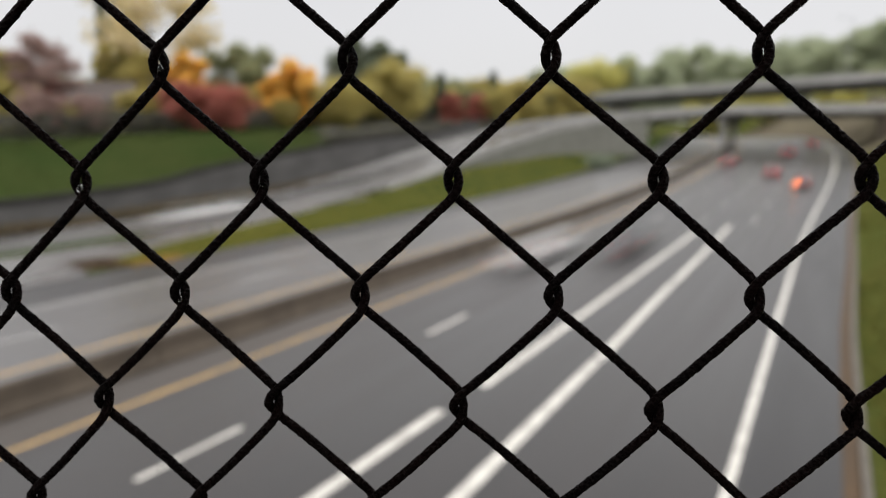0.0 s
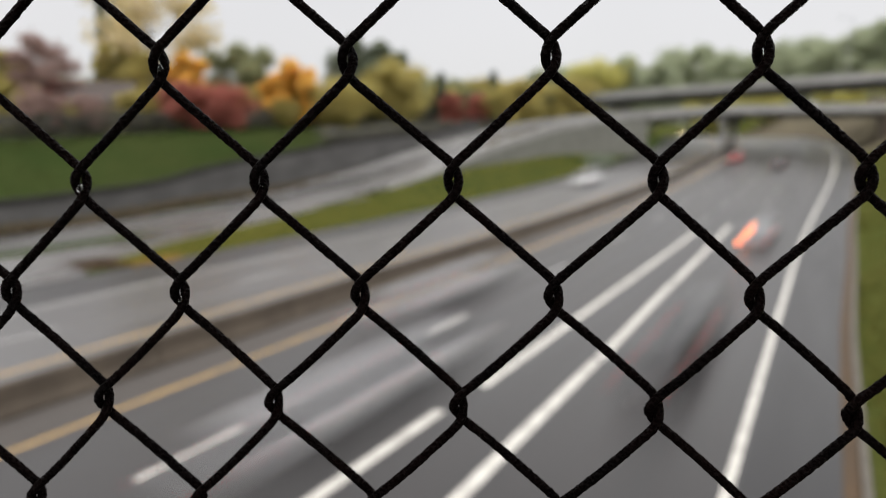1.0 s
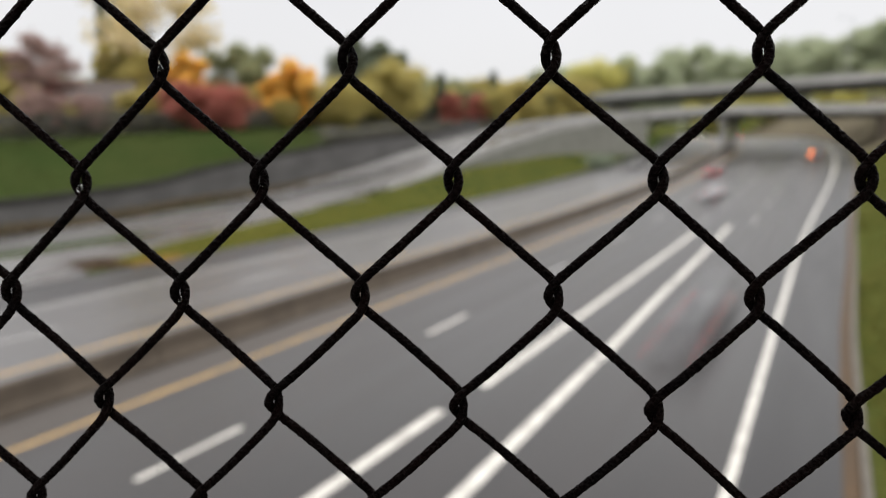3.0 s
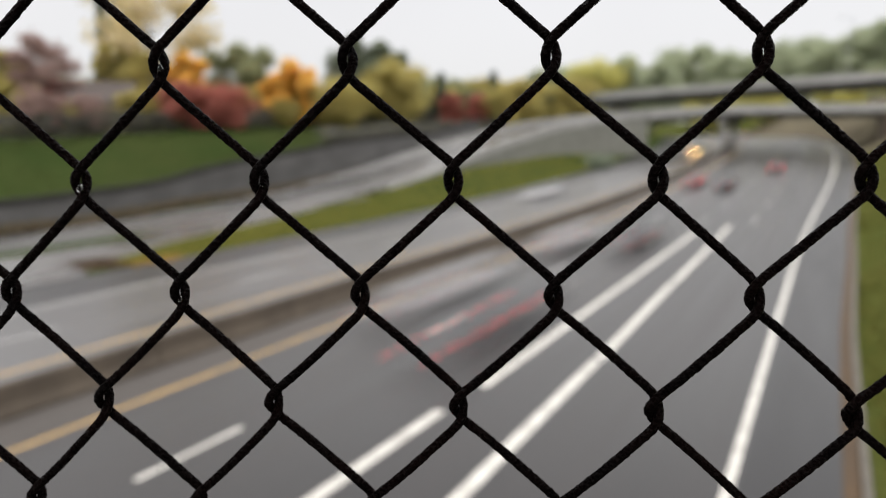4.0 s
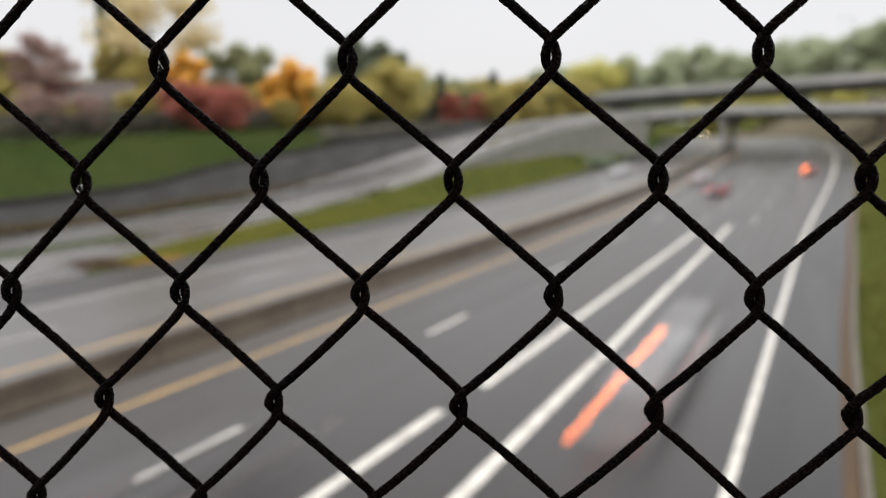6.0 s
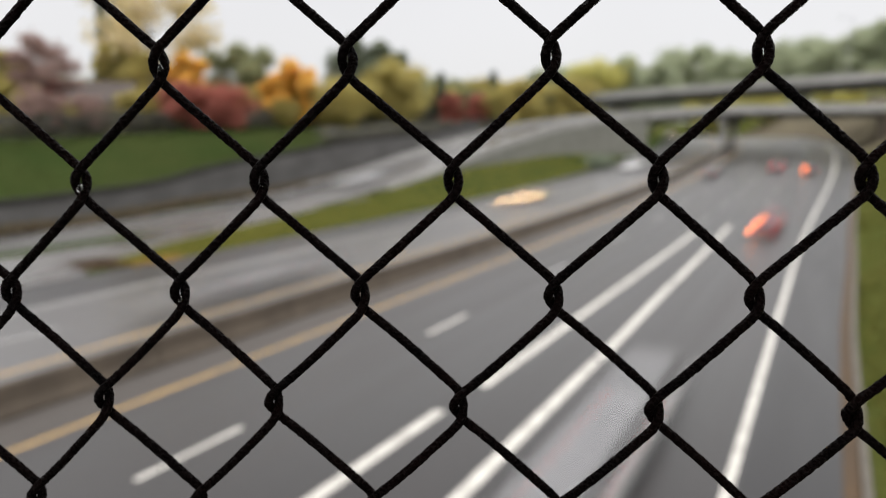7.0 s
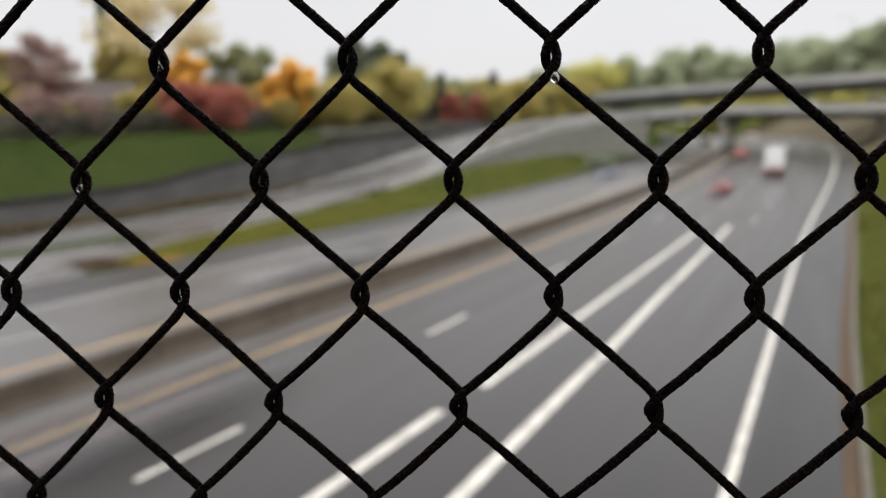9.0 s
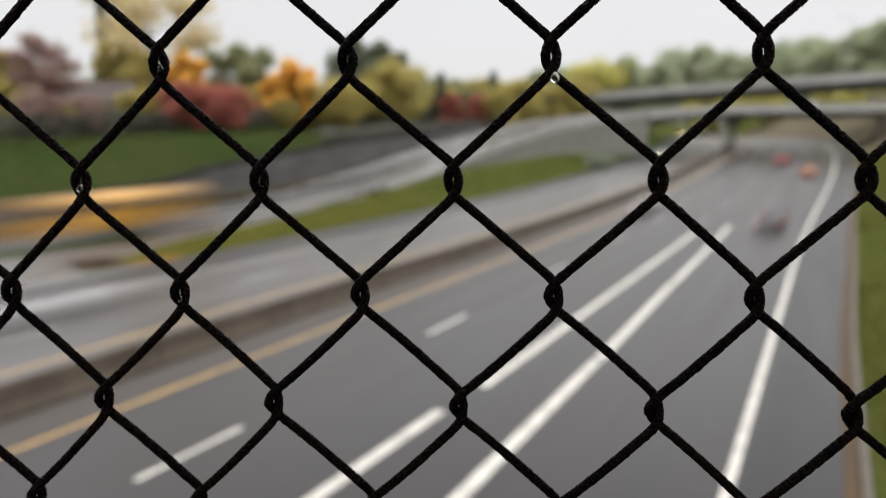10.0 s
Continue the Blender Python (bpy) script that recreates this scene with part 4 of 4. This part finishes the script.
def build_bus(kind, colour, state):
    """Yellow bus with a short bonnet and a row of side windows."""
    t = tagged(new("school_bus"), "yellow bus with black rub rails on the slip road", "bus", "traffic on the motorway")
    v, fa = loft([section(-5.2, 1.15, 0.5, 2.95, 0.3), section(-5.0, 1.22, 0.45, 3.1, 0.35), section(3.4, 1.22, 0.45, 3.1, 0.35), section(3.6, 1.15, 0.5, 2.9, 0.35)])
    part("body", mesh_of("body", v, fa, PAINT[colour], True), t)
    part("bonnet", bm_mesh("bonnet", box(-1.0, 1.0, 3.5, 5.0, 0.5, 1.6, 0.15, 3), PAINT[colour], True), t)
    part("windscreen", bm_mesh("windscreen", box(-1.0, 1.0, 3.5, 3.66, 1.75, 2.6, 0.05), GLASS), t)
    for x in (-1, 1):
        for i in range(9):
            y = -4.6 + i * 0.88
            part("window", bm_mesh("window", box(min(x * 1.2, x * 1.245), max(x * 1.2, x * 1.245), y, y + 0.74, 1.85, 2.5, 0.02), GLASS), t)
        for z in (1.0, 1.5):
            part("rub_rail", bm_mesh("rub_rail", box(min(x * 1.2, x * 1.25), max(x * 1.2, x * 1.25), -5.0, 3.4, z, z + 0.08, 0.01), TRIM), t)
    for x in (-1.02, 1.02):
        for y in (4.0, -3.0):
            wheel(t, x, y, 0.48)
    lamps(t, 1.0, 5.0, -5.2, 0.95, 1.1, 0.11, state)
    return t


BUILD = {"car": build_car, "estate_car": build_car, "van": build_car, "box_truck": build_truck, "school_bus": build_bus}
MADE, TRAFFIC = {}, []
LANES = {"out_1": -14.15, "out_2": -10.35, "out_3": -3.75, "out_4": -3.75, "in_1": -22.95, "in_2": -26.65, "ramp": -1.2}


def passes(t, *vehicles):
    """Vehicles that pass these places at t: lane, metres along the road, kind, colour, lights."""
    for lane, along, kind, colour, state in vehicles:
        key = (kind, colour, state)
        if key not in MADE:
            MADE[key] = BUILD[kind](kind, colour, state)
            ob = MADE[key]
        else:
            ob = copy_thing(MADE[key], Matrix.Identity(4))
        TRAFFIC.append((lane, t, along, ob))

passes(0.0, ("out_4", 91.5, "car", "maroon", "signal"),
       ("out_1", 121.0, "car", "maroon", "rear"),
       ("out_3", 104.5, "car", "maroon", "rear"),
       ("out_3", 139.0, "estate_car", "maroon", "rear"),
       ("out_4", 161.0, "car", "red", "rear"),
       ("out_1", 37.0, "car", "white", "plain"),
       ("out_2", 42.0, "car", "black", "plain"),
       ("ramp", 240.0, "car", "white", "plain"))
passes(0.5, ("out_4", 106.5, "car", "red", "brake"),
       ("out_2", 49.0, "car", "red", "plain"),
       ("out_1", 102.0, "car", "maroon", "rear"),
       ("out_3", 133.0, "estate_car", "black", "plain"),
       ("out_1", 153.5, "estate_car", "maroon", "rear"),
       ("in_2", 77.0, "car", "beige", "head"),
       ("out_1", 34.0, "car", "maroon", "plain"),
       ("out_3", 17.5, "car", "black", "plain"),
       ("in_2", 14.5, "car", "silver", "plain"))
passes(1.0, ("in_2", 85.5, "van", "white", "plain"),
       ("out_4", 50.0, "car", "silver", "signal"),
       ("out_3", 23.5, "estate_car", "black", "plain"),
       ("out_1", 127.5, "car", "red", "rear"),
       ("out_3", 117.5, "car", "black", "plain"),
       ("out_1", 25.5, "car", "silver", "plain"),
       ("out_2", 14.5, "car", "silver", "plain"),
       ("in_1", 224.5, "car", "white", "head"))
passes(1.5, ("in_1", 150.5, "car", "grey", "head"),
       ("in_2", 128.5, "car", "grey", "head"),
       ("in_2", 112.5, "car", "black", "head"),
       ("out_2", 109.0, "car", "red", "rear"),
       ("out_2", 72.5, "car", "grey", "plain"),
       ("out_2", 14.0, "estate_car", "black", "plain"),
       ("out_1", 47.5, "car", "grey", "plain"))
passes(2.0, ("in_1", 144.5, "car", "grey", "head"),
       ("in_2", 112.0, "car", "silver", "head"),
       ("in_2", 37.0, "van", "white", "plain"),
       ("out_1", 26.5, "car", "silver", "plain"),
       ("out_2", 41.5, "car", "maroon", "plain"),
       ("out_1", 141.0, "car", "maroon", "rear"),
       ("out_3", 147.0, "estate_car", "maroon", "rear"),
       ("out_2", 13.5, "car", "black", "plain"))
passes(2.5, ("out_1", 161.0, "estate_car", "maroon", "rear"),
       ("out_3", 131.0, "van", "white", "plain"),
       ("out_3", 90.5, "car", "maroon", "rear"),
       ("out_1", 29.5, "car", "red", "plain"),
       ("in_2", 64.5, "car", "white", "plain"),
       ("in_2", 224.5, "car", "beige", "head"),
       ("out_2", 10.0, "car", "silver", "plain"),
       ("out_1", 11.5, "car", "grey", "plain"))
passes(2.9, ("out_2", 16.0, "car", "silver", "plain"),
       ("out_1", 42.0, "car", "maroon", "rear"),
       ("out_4", 76.5, "car", "black", "signal"),
       ("in_2", 24.5, "car", "white", "plain"))
passes(3.7, ("out_2", 24.0, "car", "maroon", "plain"),
       ("out_1", 15.5, "car", "white", "plain"),
       ("out_4", 98.0, "car", "grey", "brake"),
       ("in_1", 51.5, "car", "black", "head"))
passes(5.9, ("out_2", 20.5, "car", "black", "rear"),
       ("out_1", 33.0, "car", "silver", "plain"),
       ("out_4", 50.0, "car", "maroon", "signal"),
       ("in_2", 34.0, "car", "silver", "plain"))
passes(6.3, ("out_2", 29.5, "car", "maroon", "rear"),
       ("out_1", 18.5, "car", "white", "plain"),
       ("out_4", 89.0, "car", "black", "brake"),
       ("in_1", 34.5, "car", "grey", "plain"))
passes(3.1, ("out_4", 87.0, "car", "grey", "plain"),
       ("out_2", 57.0, "car", "maroon", "plain"),
       ("in_1", 145.0, "car", "silver", "head"),
       ("out_1", 22.0, "car", "white", "plain"),
       ("in_2", 49.0, "car", "black", "plain"),
       ("out_2", 11.5, "car", "black", "plain"),
       ("out_3", 30.5, "car", "silver", "rear"))
passes(3.5, ("out_4", 114.0, "car", "black", "brake"),
       ("out_2", 91.0, "car", "silver", "plain"),
       ("in_2", 102.5, "van", "white", "head"),
       ("out_1", 42.0, "car", "maroon", "plain"),
       ("out_2", 19.5, "car", "silver", "plain"),
       ("in_1", 24.0, "car", "grey", "plain"),
       ("out_3", 51.5, "estate_car", "maroon", "signal"))
passes(4.0, ("out_2", 23.0, "car", "black", "rear"),
       ("out_2", 44.5, "car", "black", "plain"),
       ("out_2", 86.0, "car", "black", "plain"),
       ("out_3", 111.5, "car", "maroon", "rear"),
       ("in_2", 69.5, "car", "silver", "plain"),
       ("in_1", 139.5, "car", "grey", "head"),
       ("out_1", 26.0, "car", "silver", "plain"),
       ("out_1", 88.5, "car", "maroon", "rear"),
       ("out_1", 42.0, "car", "silver", "plain"))
passes(4.5, ("in_1", 147.0, "car", "beige", "head"),
       ("out_1", 128.5, "car", "maroon", "rear"),
       ("out_1", 158.5, "car", "red", "brake"),
       ("out_3", 132.5, "estate_car", "black", "plain"),
       ("out_4", 80.5, "car", "maroon", "plain"),
       ("out_4", 47.0, "car", "black", "brake"),
       ("out_1", 9.0, "car", "silver", "plain"),
       ("out_1", 24.5, "car", "silver", "plain"),
       ("out_2", 53.5, "car", "maroon", "plain"),
       ("out_2", 14.5, "car", "black", "plain"))
passes(5.0, ("out_4", 126.0, "estate_car", "red", "brake"),
       ("out_2", 97.0, "car", "maroon", "rear"),
       ("out_2", 49.5, "car", "maroon", "plain"),
       ("out_1", 101.5, "car", "black", "plain"),
       ("out_3", 137.0, "estate_car", "black", "plain"),
       ("in_1", 224.5, "car", "grey", "head"),
       ("out_1", 132.0, "van", "white", "plain"),
       ("out_1", 15.5, "car", "grey", "plain"))
passes(5.5, ("out_4", 97.0, "car", "red", "brake"),
       ("out_3", 98.0, "car", "grey", "plain"),
       ("out_2", 41.0, "car", "maroon", "plain"),
       ("out_2", 12.0, "car", "silver", "plain"),
       ("out_1", 97.5, "car", "maroon", "rear"),
       ("out_3", 134.5, "car", "maroon", "rear"),
       ("ramp", 274.2, "car", "white", "plain"),
       ("out_1", 26.5, "car", "grey", "plain"),
       ("in_1", 129.5, "car", "maroon", "head"))
passes(6.1, ("out_4", 80.5, "car", "silver", "signal"),
       ("out_2", 65.0, "car", "black", "plain"),
       ("in_1", 136.0, "car", "grey", "head"),
       ("out_1", 29.5, "car", "white", "plain"),
       ("in_2", 40.5, "car", "silver", "plain"),
       ("out_3", 33.0, "car", "maroon", "plain"),
       ("out_2", 10.5, "car", "silver", "plain"))
passes(6.5, ("out_4", 100.5, "car", "black", "brake"),
       ("out_2", 99.0, "car", "red", "rear"),
       ("in_2", 88.5, "car", "white", "head"),
       ("out_1", 20.0, "car", "maroon", "plain"),
       ("out_2", 26.5, "car", "black", "plain"),
       ("in_1", 18.0, "car", "silver", "plain"),
       ("out_4", 48.0, "car", "maroon", "rear"))
passes(7.0, ("out_4", 55.0, "car", "red", "signal"),
       ("out_4", 109.5, "car", "black", "signal"),
       ("out_3", 113.0, "car", "maroon", "rear"),
       ("out_1", 101.0, "car", "grey", "plain"),
       ("in_2", 108.0, "van", "white", "plain"),
       ("in_2", 65.0, "car", "beige", "head"),
       ("in_2", 224.5, "van", "white", "head"),
       ("out_3", 14.0, "car", "silver", "plain"),
       ("ramp", 266.2, "car", "silver", "plain"),
       ("in_1", 23.0, "car", "grey", "plain"))
passes(7.5, ("out_4", 107.5, "estate_car", "black", "brake"),
       ("out_4", 82.0, "car", "maroon", "brake"),
       ("out_2", 102.0, "car", "maroon", "rear"),
       ("in_1", 224.5, "car", "grey", "head"),
       ("out_2", 8.5, "car", "maroon", "plain"),
       ("ramp", 240.0, "car", "white", "plain"),
       ("in_2", 60.5, "car", "maroon", "plain"),
       ("out_2", 16.0, "car", "grey", "plain"),
       ("out_1", 89.5, "car", "grey", "plain"))
passes(8.0, ("out_4", 61.5, "car", "black", "signal"),
       ("out_3", 40.5, "car", "maroon", "plain"),
       ("out_3", 99.0, "car", "red", "brake"),
       ("out_1", 101.5, "car", "black", "plain"),
       ("in_1", 224.5, "car", "beige", "head"),
       ("ramp", 260.1, "car", "white", "plain"),
       ("out_4", 192.0, "car", "red", "rear"),
       ("out_1", 140.5, "car", "maroon", "rear"),
       ("out_2", 10.0, "car", "grey", "plain"))
passes(8.5, ("out_4", 80.0, "car", "silver", "signal"),
       ("out_3", 127.5, "estate_car", "white", "plain"),
       ("out_1", 150.0, "estate_car", "maroon", "rear"),
       ("in_1", 148.5, "car", "white", "head"),
       ("in_2", 224.5, "car", "beige", "head"),
       ("in_2", 17.5, "car", "red", "plain"),
       ("out_2", 70.0, "car", "black", "plain"),
       ("out_3", 23.0, "car", "silver", "plain"),
       ("out_3", 192.5, "car", "orange", "plain"),
       ("out_1", 41.5, "car", "silver", "plain"),
       ("out_2", 39.0, "car", "maroon", "plain"))
passes(9.0, ("out_3", 108.5, "box_truck", "white", "plain"),
       ("out_2", 82.5, "car", "red", "plain"),
       ("in_2", 94.0, "car", "blue", "plain"),
       ("in_1", 28.0, "car", "grey", "plain"),
       ("out_1", 9.0, "car", "grey", "plain"),
       ("out_1", 136.5, "car", "red", "rear"),
       ("in_1", 165.5, "estate_car", "black", "plain"))
passes(9.5, ("out_1", 38.5, "car", "black", "brake"),
       ("out_2", 19.0, "van", "white", "plain"),
       ("in_1", 224.5, "car", "grey", "head"),
       ("out_1", 111.5, "car", "white", "plain"),
       ("out_2", 121.5, "car", "red", "rear"),
       ("out_3", 126.0, "car", "white", "plain"),
       ("in_2", 106.5, "car", "maroon", "plain"),
       ("in_1", 177.0, "estate_car", "maroon", "plain"))
passes(10.0, ("ramp", 230.0, "school_bus", "yellow", "plain"),
       ("in_1", 224.5, "car", "beige", "head"),
       ("out_4", 57.5, "car", "black", "plain"),
       ("out_4", 106.5, "car", "orange", "plain"),
       ("out_3", 124.0, "estate_car", "maroon", "rear"),
       ("out_1", 140.5, "car", "grey", "plain"),
       ("out_1", 63.0, "car", "silver", "plain"),
       ("in_2", 14.5, "car", "silver", "plain"),
       ("in_2", 128.5, "car", "white", "head"))
passes(0.25, ("out_2", 86.3, "estate_car", "black", "plain"),
       ("out_2", 108.1, "car", "silver", "plain"),
       ("out_3", 104.8, "car", "black", "plain"),
       ("out_4", 85.5, "car", "black", "brake"),
       ("in_1", 84.2, "car", "maroon", "plain"),
       ("in_2", 125.5, "van", "silver", "plain"))
passes(0.75, ("out_1", 87.7, "car", "black", "brake"),
       ("out_2", 104.7, "estate_car", "silver", "plain"),
       ("out_2", 124.3, "estate_car", "silver", "rear"),
       ("out_3", 82.2, "car", "black", "plain"),
       ("out_4", 101.1, "car", "maroon", "rear"))
passes(1.25, ("out_1", 129.6, "car", "maroon", "brake"),
       ("out_2", 87.7, "car", "maroon", "rear"),
       ("out_2", 116.0, "car", "black", "plain"),
       ("out_3", 89.5, "car", "black", "brake"),
       ("in_2", 132.8, "car", "silver", "head"))
passes(1.75, ("out_2", 95.5, "car", "black", "plain"),
       ("out_2", 118.6, "car", "white", "brake"),
       ("out_3", 87.8, "car", "grey", "plain"),
       ("in_1", 121.4, "car", "black", "head"),
       ("in_2", 98.7, "van", "black", "plain"))
passes(2.25, ("out_2", 73.5, "car", "maroon", "brake"),
       ("out_2", 103.4, "estate_car", "black", "brake"),
       ("out_3", 113.1, "estate_car", "white", "rear"),
       ("out_4", 74.3, "estate_car", "white", "plain"),
       ("in_2", 88.0, "car", "white", "plain"))
passes(2.75, ("out_1", 92.5, "car", "black", "rear"),
       ("out_2", 89.8, "car", "maroon", "rear"),
       ("out_2", 107.9, "car", "maroon", "rear"),
       ("out_3", 122.4, "car", "grey", "plain"),
       ("out_4", 93.3, "car", "black", "brake"),
       ("in_1", 74.8, "car", "silver", "plain"),
       ("in_2", 126.8, "estate_car", "white", "plain"))
passes(3.25, ("out_2", 105.2, "estate_car", "silver", "plain"),
       ("out_2", 131.8, "car", "black", "rear"),
       ("out_3", 106.7, "car", "maroon", "brake"),
       ("out_4", 123.6, "car", "grey", "rear"),
       ("in_1", 77.0, "van", "grey", "plain"))
passes(3.75, ("out_1", 77.0, "car", "silver", "brake"),
       ("out_2", 75.1, "car", "white", "plain"),
       ("out_2", 94.1, "estate_car", "black", "rear"),
       ("out_4", 111.1, "estate_car", "white", "rear"),
       ("in_1", 76.2, "estate_car", "silver", "plain"),
       ("in_2", 98.6, "car", "black", "head"))
passes(4.25, ("out_1", 92.6, "car", "black", "plain"),
       ("out_2", 95.3, "van", "black", "rear"),
       ("out_2", 116.0, "estate_car", "black", "plain"),
       ("out_3", 125.4, "car", "black", "plain"),
       ("out_4", 110.4, "van", "white", "brake"),
       ("in_1", 121.6, "car", "maroon", "head"),
       ("in_2", 109.6, "car", "white", "head"))
passes(4.75, ("out_1", 114.5, "van", "silver", "plain"),
       ("out_2", 100.6, "estate_car", "black", "plain"),
       ("out_2", 124.2, "car", "maroon", "brake"),
       ("out_3", 113.2, "van", "black", "plain"),
       ("out_4", 131.8, "car", "black", "plain"),
       ("in_1", 83.5, "car", "black", "plain"),
       ("in_2", 82.8, "car", "maroon", "plain"))
passes(5.25, ("out_1", 124.4, "estate_car", "white", "plain"),
       ("out_2", 97.3, "car", "maroon", "brake"),
       ("out_2", 119.0, "estate_car", "grey", "rear"),
       ("out_3", 103.9, "van", "white", "rear"),
       ("out_4", 72.8, "car", "maroon", "brake"),
       ("in_1", 97.5, "car", "grey", "head"),
       ("in_2", 110.0, "estate_car", "silver", "head"))
passes(5.75, ("out_1", 128.2, "car", "maroon", "rear"),
       ("out_2", 82.8, "car", "maroon", "rear"),
       ("out_2", 109.0, "car", "maroon", "brake"),
       ("out_3", 73.2, "car", "maroon", "plain"),
       ("in_1", 89.0, "car", "grey", "plain"),
       ("in_2", 118.1, "car", "maroon", "plain"))
passes(6.25, ("out_1", 107.3, "van", "grey", "plain"),
       ("out_2", 86.8, "van", "silver", "rear"),
       ("out_2", 100.0, "car", "maroon", "rear"),
       ("out_3", 127.1, "car", "maroon", "brake"),
       ("out_4", 126.3, "car", "white", "plain"))
passes(6.75, ("out_1", 81.9, "car", "maroon", "plain"),
       ("out_2", 91.9, "car", "maroon", "rear"),
       ("out_2", 119.9, "car", "white", "rear"),
       ("out_3", 125.4, "van", "black", "rear"),
       ("out_4", 128.9, "van", "black", "rear"),
       ("in_1", 118.5, "van", "grey", "plain"),
       ("in_2", 91.4, "car", "silver", "plain"))
passes(7.25, ("out_1", 128.2, "car", "maroon", "rear"),
       ("out_2", 93.8, "car", "silver", "plain"),
       ("out_2", 118.6, "car", "white", "plain"),
       ("out_4", 121.2, "car", "black", "plain"),
       ("in_1", 125.2, "car", "black", "plain"),
       ("in_2", 72.7, "car", "maroon", "plain"))
passes(7.75, ("out_1", 119.1, "car", "white", "rear"),
       ("out_2", 78.2, "van", "black", "brake"),
       ("out_2", 102.7, "estate_car", "black", "plain"),
       ("out_3", 92.3, "car", "white", "brake"),
       ("out_4", 119.6, "car", "black", "rear"),
       ("in_1", 119.3, "car", "black", "head"),
       ("in_2", 110.4, "car", "grey", "plain"))
passes(8.25, ("out_1", 130.9, "car", "maroon", "rear"),
       ("out_2", 105.6, "car", "maroon", "rear"),
       ("out_2", 131.4, "car", "maroon", "brake"),
       ("out_3", 72.5, "van", "black", "plain"),
       ("in_1", 133.2, "car", "maroon", "head"),
       ("in_2", 119.0, "car", "maroon", "plain"))
passes(8.75, ("out_1", 119.6, "van", "silver", "plain"),
       ("out_2", 83.7, "car", "black", "brake"),
       ("out_2", 98.8, "car", "maroon", "rear"),
       ("out_3", 132.2, "estate_car", "black", "brake"),
       ("out_4", 78.6, "van", "white", "rear"),
       ("in_1", 92.4, "car", "black", "plain"),
       ("in_2", 83.4, "car", "silver", "head"))
passes(9.25, ("out_1", 131.2, "car", "grey", "plain"),
       ("out_2", 78.9, "car", "grey", "plain"),
       ("out_2", 91.3, "car", "maroon", "brake"),
       ("out_3", 124.0, "car", "white", "plain"),
       ("out_4", 122.4, "car", "white", "rear"),
       ("in_1", 94.4, "estate_car", "black", "plain"),
       ("in_2", 85.3, "estate_car", "black", "plain"))
passes(9.75, ("out_1", 82.2, "van", "black", "plain"),
       ("out_2", 84.0, "car", "maroon", "plain"),
       ("out_2", 102.9, "car", "maroon", "rear"),
       ("out_4", 110.1, "car", "grey", "brake"),
       ("in_1", 118.0, "car", "maroon", "plain"),
       ("in_2", 131.0, "car", "grey", "head"))

SPEED = 600.0  # time-lapse: the traffic crosses the view in a third of a second


def on_lane(lane, s):
    """The pose at a distance along a lane."""
    if lane == "ramp":
        p, d = ramp_at(s)
        side = Vector((d.y, -d.x, 0)).normalized()
        q = p + side * -LANES[lane]
        return pose(q.x, q.y, q.z + 0.03, math.degrees(-math.asin(d.z)), 0, math.degrees(math.atan2(d.x, -d.y)))
    x = LANES[lane]
    off = x
    if lane == "out_3":  # the added lane splits in two beyond the gore
        off = x - 3.0 * smooth(42, 82, s)
    elif lane == "out_4":
        off = x + 0.65 * smooth(42, 82, s) + 0.4 * edge(s)
    e = 1.0
    dx, dz = (bend(s + e) - bend(s - e)) / 2, (rise(s + e) - rise(s - e)) / 2
    if lane.startswith("out"):
        return pose(off + bend(s), s, rise(s) + 0.004, math.degrees(math.atan(dz)), 0, math.degrees(math.atan2(-dx, 1)))
    return pose(off + bend(s), s, rise(s) + 0.004, math.degrees(-math.atan(dz)), 0, 180 + math.degrees(math.atan2(-dx, 1)))


def motions():
    """Every vehicle waits out of view, drives through at an even speed and stops out of view beyond."""
    for lane in LANES:
        sign = 1 if lane.startswith("out") else -1
        queue = sorted((v for v in TRAFFIC if v[0] == lane), key=lambda v: v[1] - sign * v[2] / SPEED)
        n = len(queue)
        for k, (_, t, along, ob) in enumerate(queue):
            gap = 13.0 if lane == "ramp" else 7.0
            if lane == "ramp":
                first, last = S_END - 8 - 13 * k, 20 + 13 * (n - 1 - k)
            elif sign > 0:
                first, last = -24 - gap * k, 262 + gap * (n - 1 - k)
            else:
                first, last = 262 + gap * k, -24 - gap * (n - 1 - k)
            lo, hi = min(first, last), max(first, last)
            track = [min(hi, max(lo, along + sign * SPEED * (i / FPS - t))) for i in range(-1, 302)]
            rows = []
            for i in range(-1, 302):
                j = i + 1
                still = 0 < j < 302 and i not in (0, 300) and track[j - 1] == track[j] == track[j + 1]
                if not still:
                    rows.append((i / FPS, on_lane(lane, track[j])))
            walk(ob, rows)
    up, down = Matrix.Translation(DROP_START), Matrix.Translation(DROP_END)
    walk(rain_drop, [(0.0, up), (7.45, up), (7.7, down), (10.0, down)])


motions()
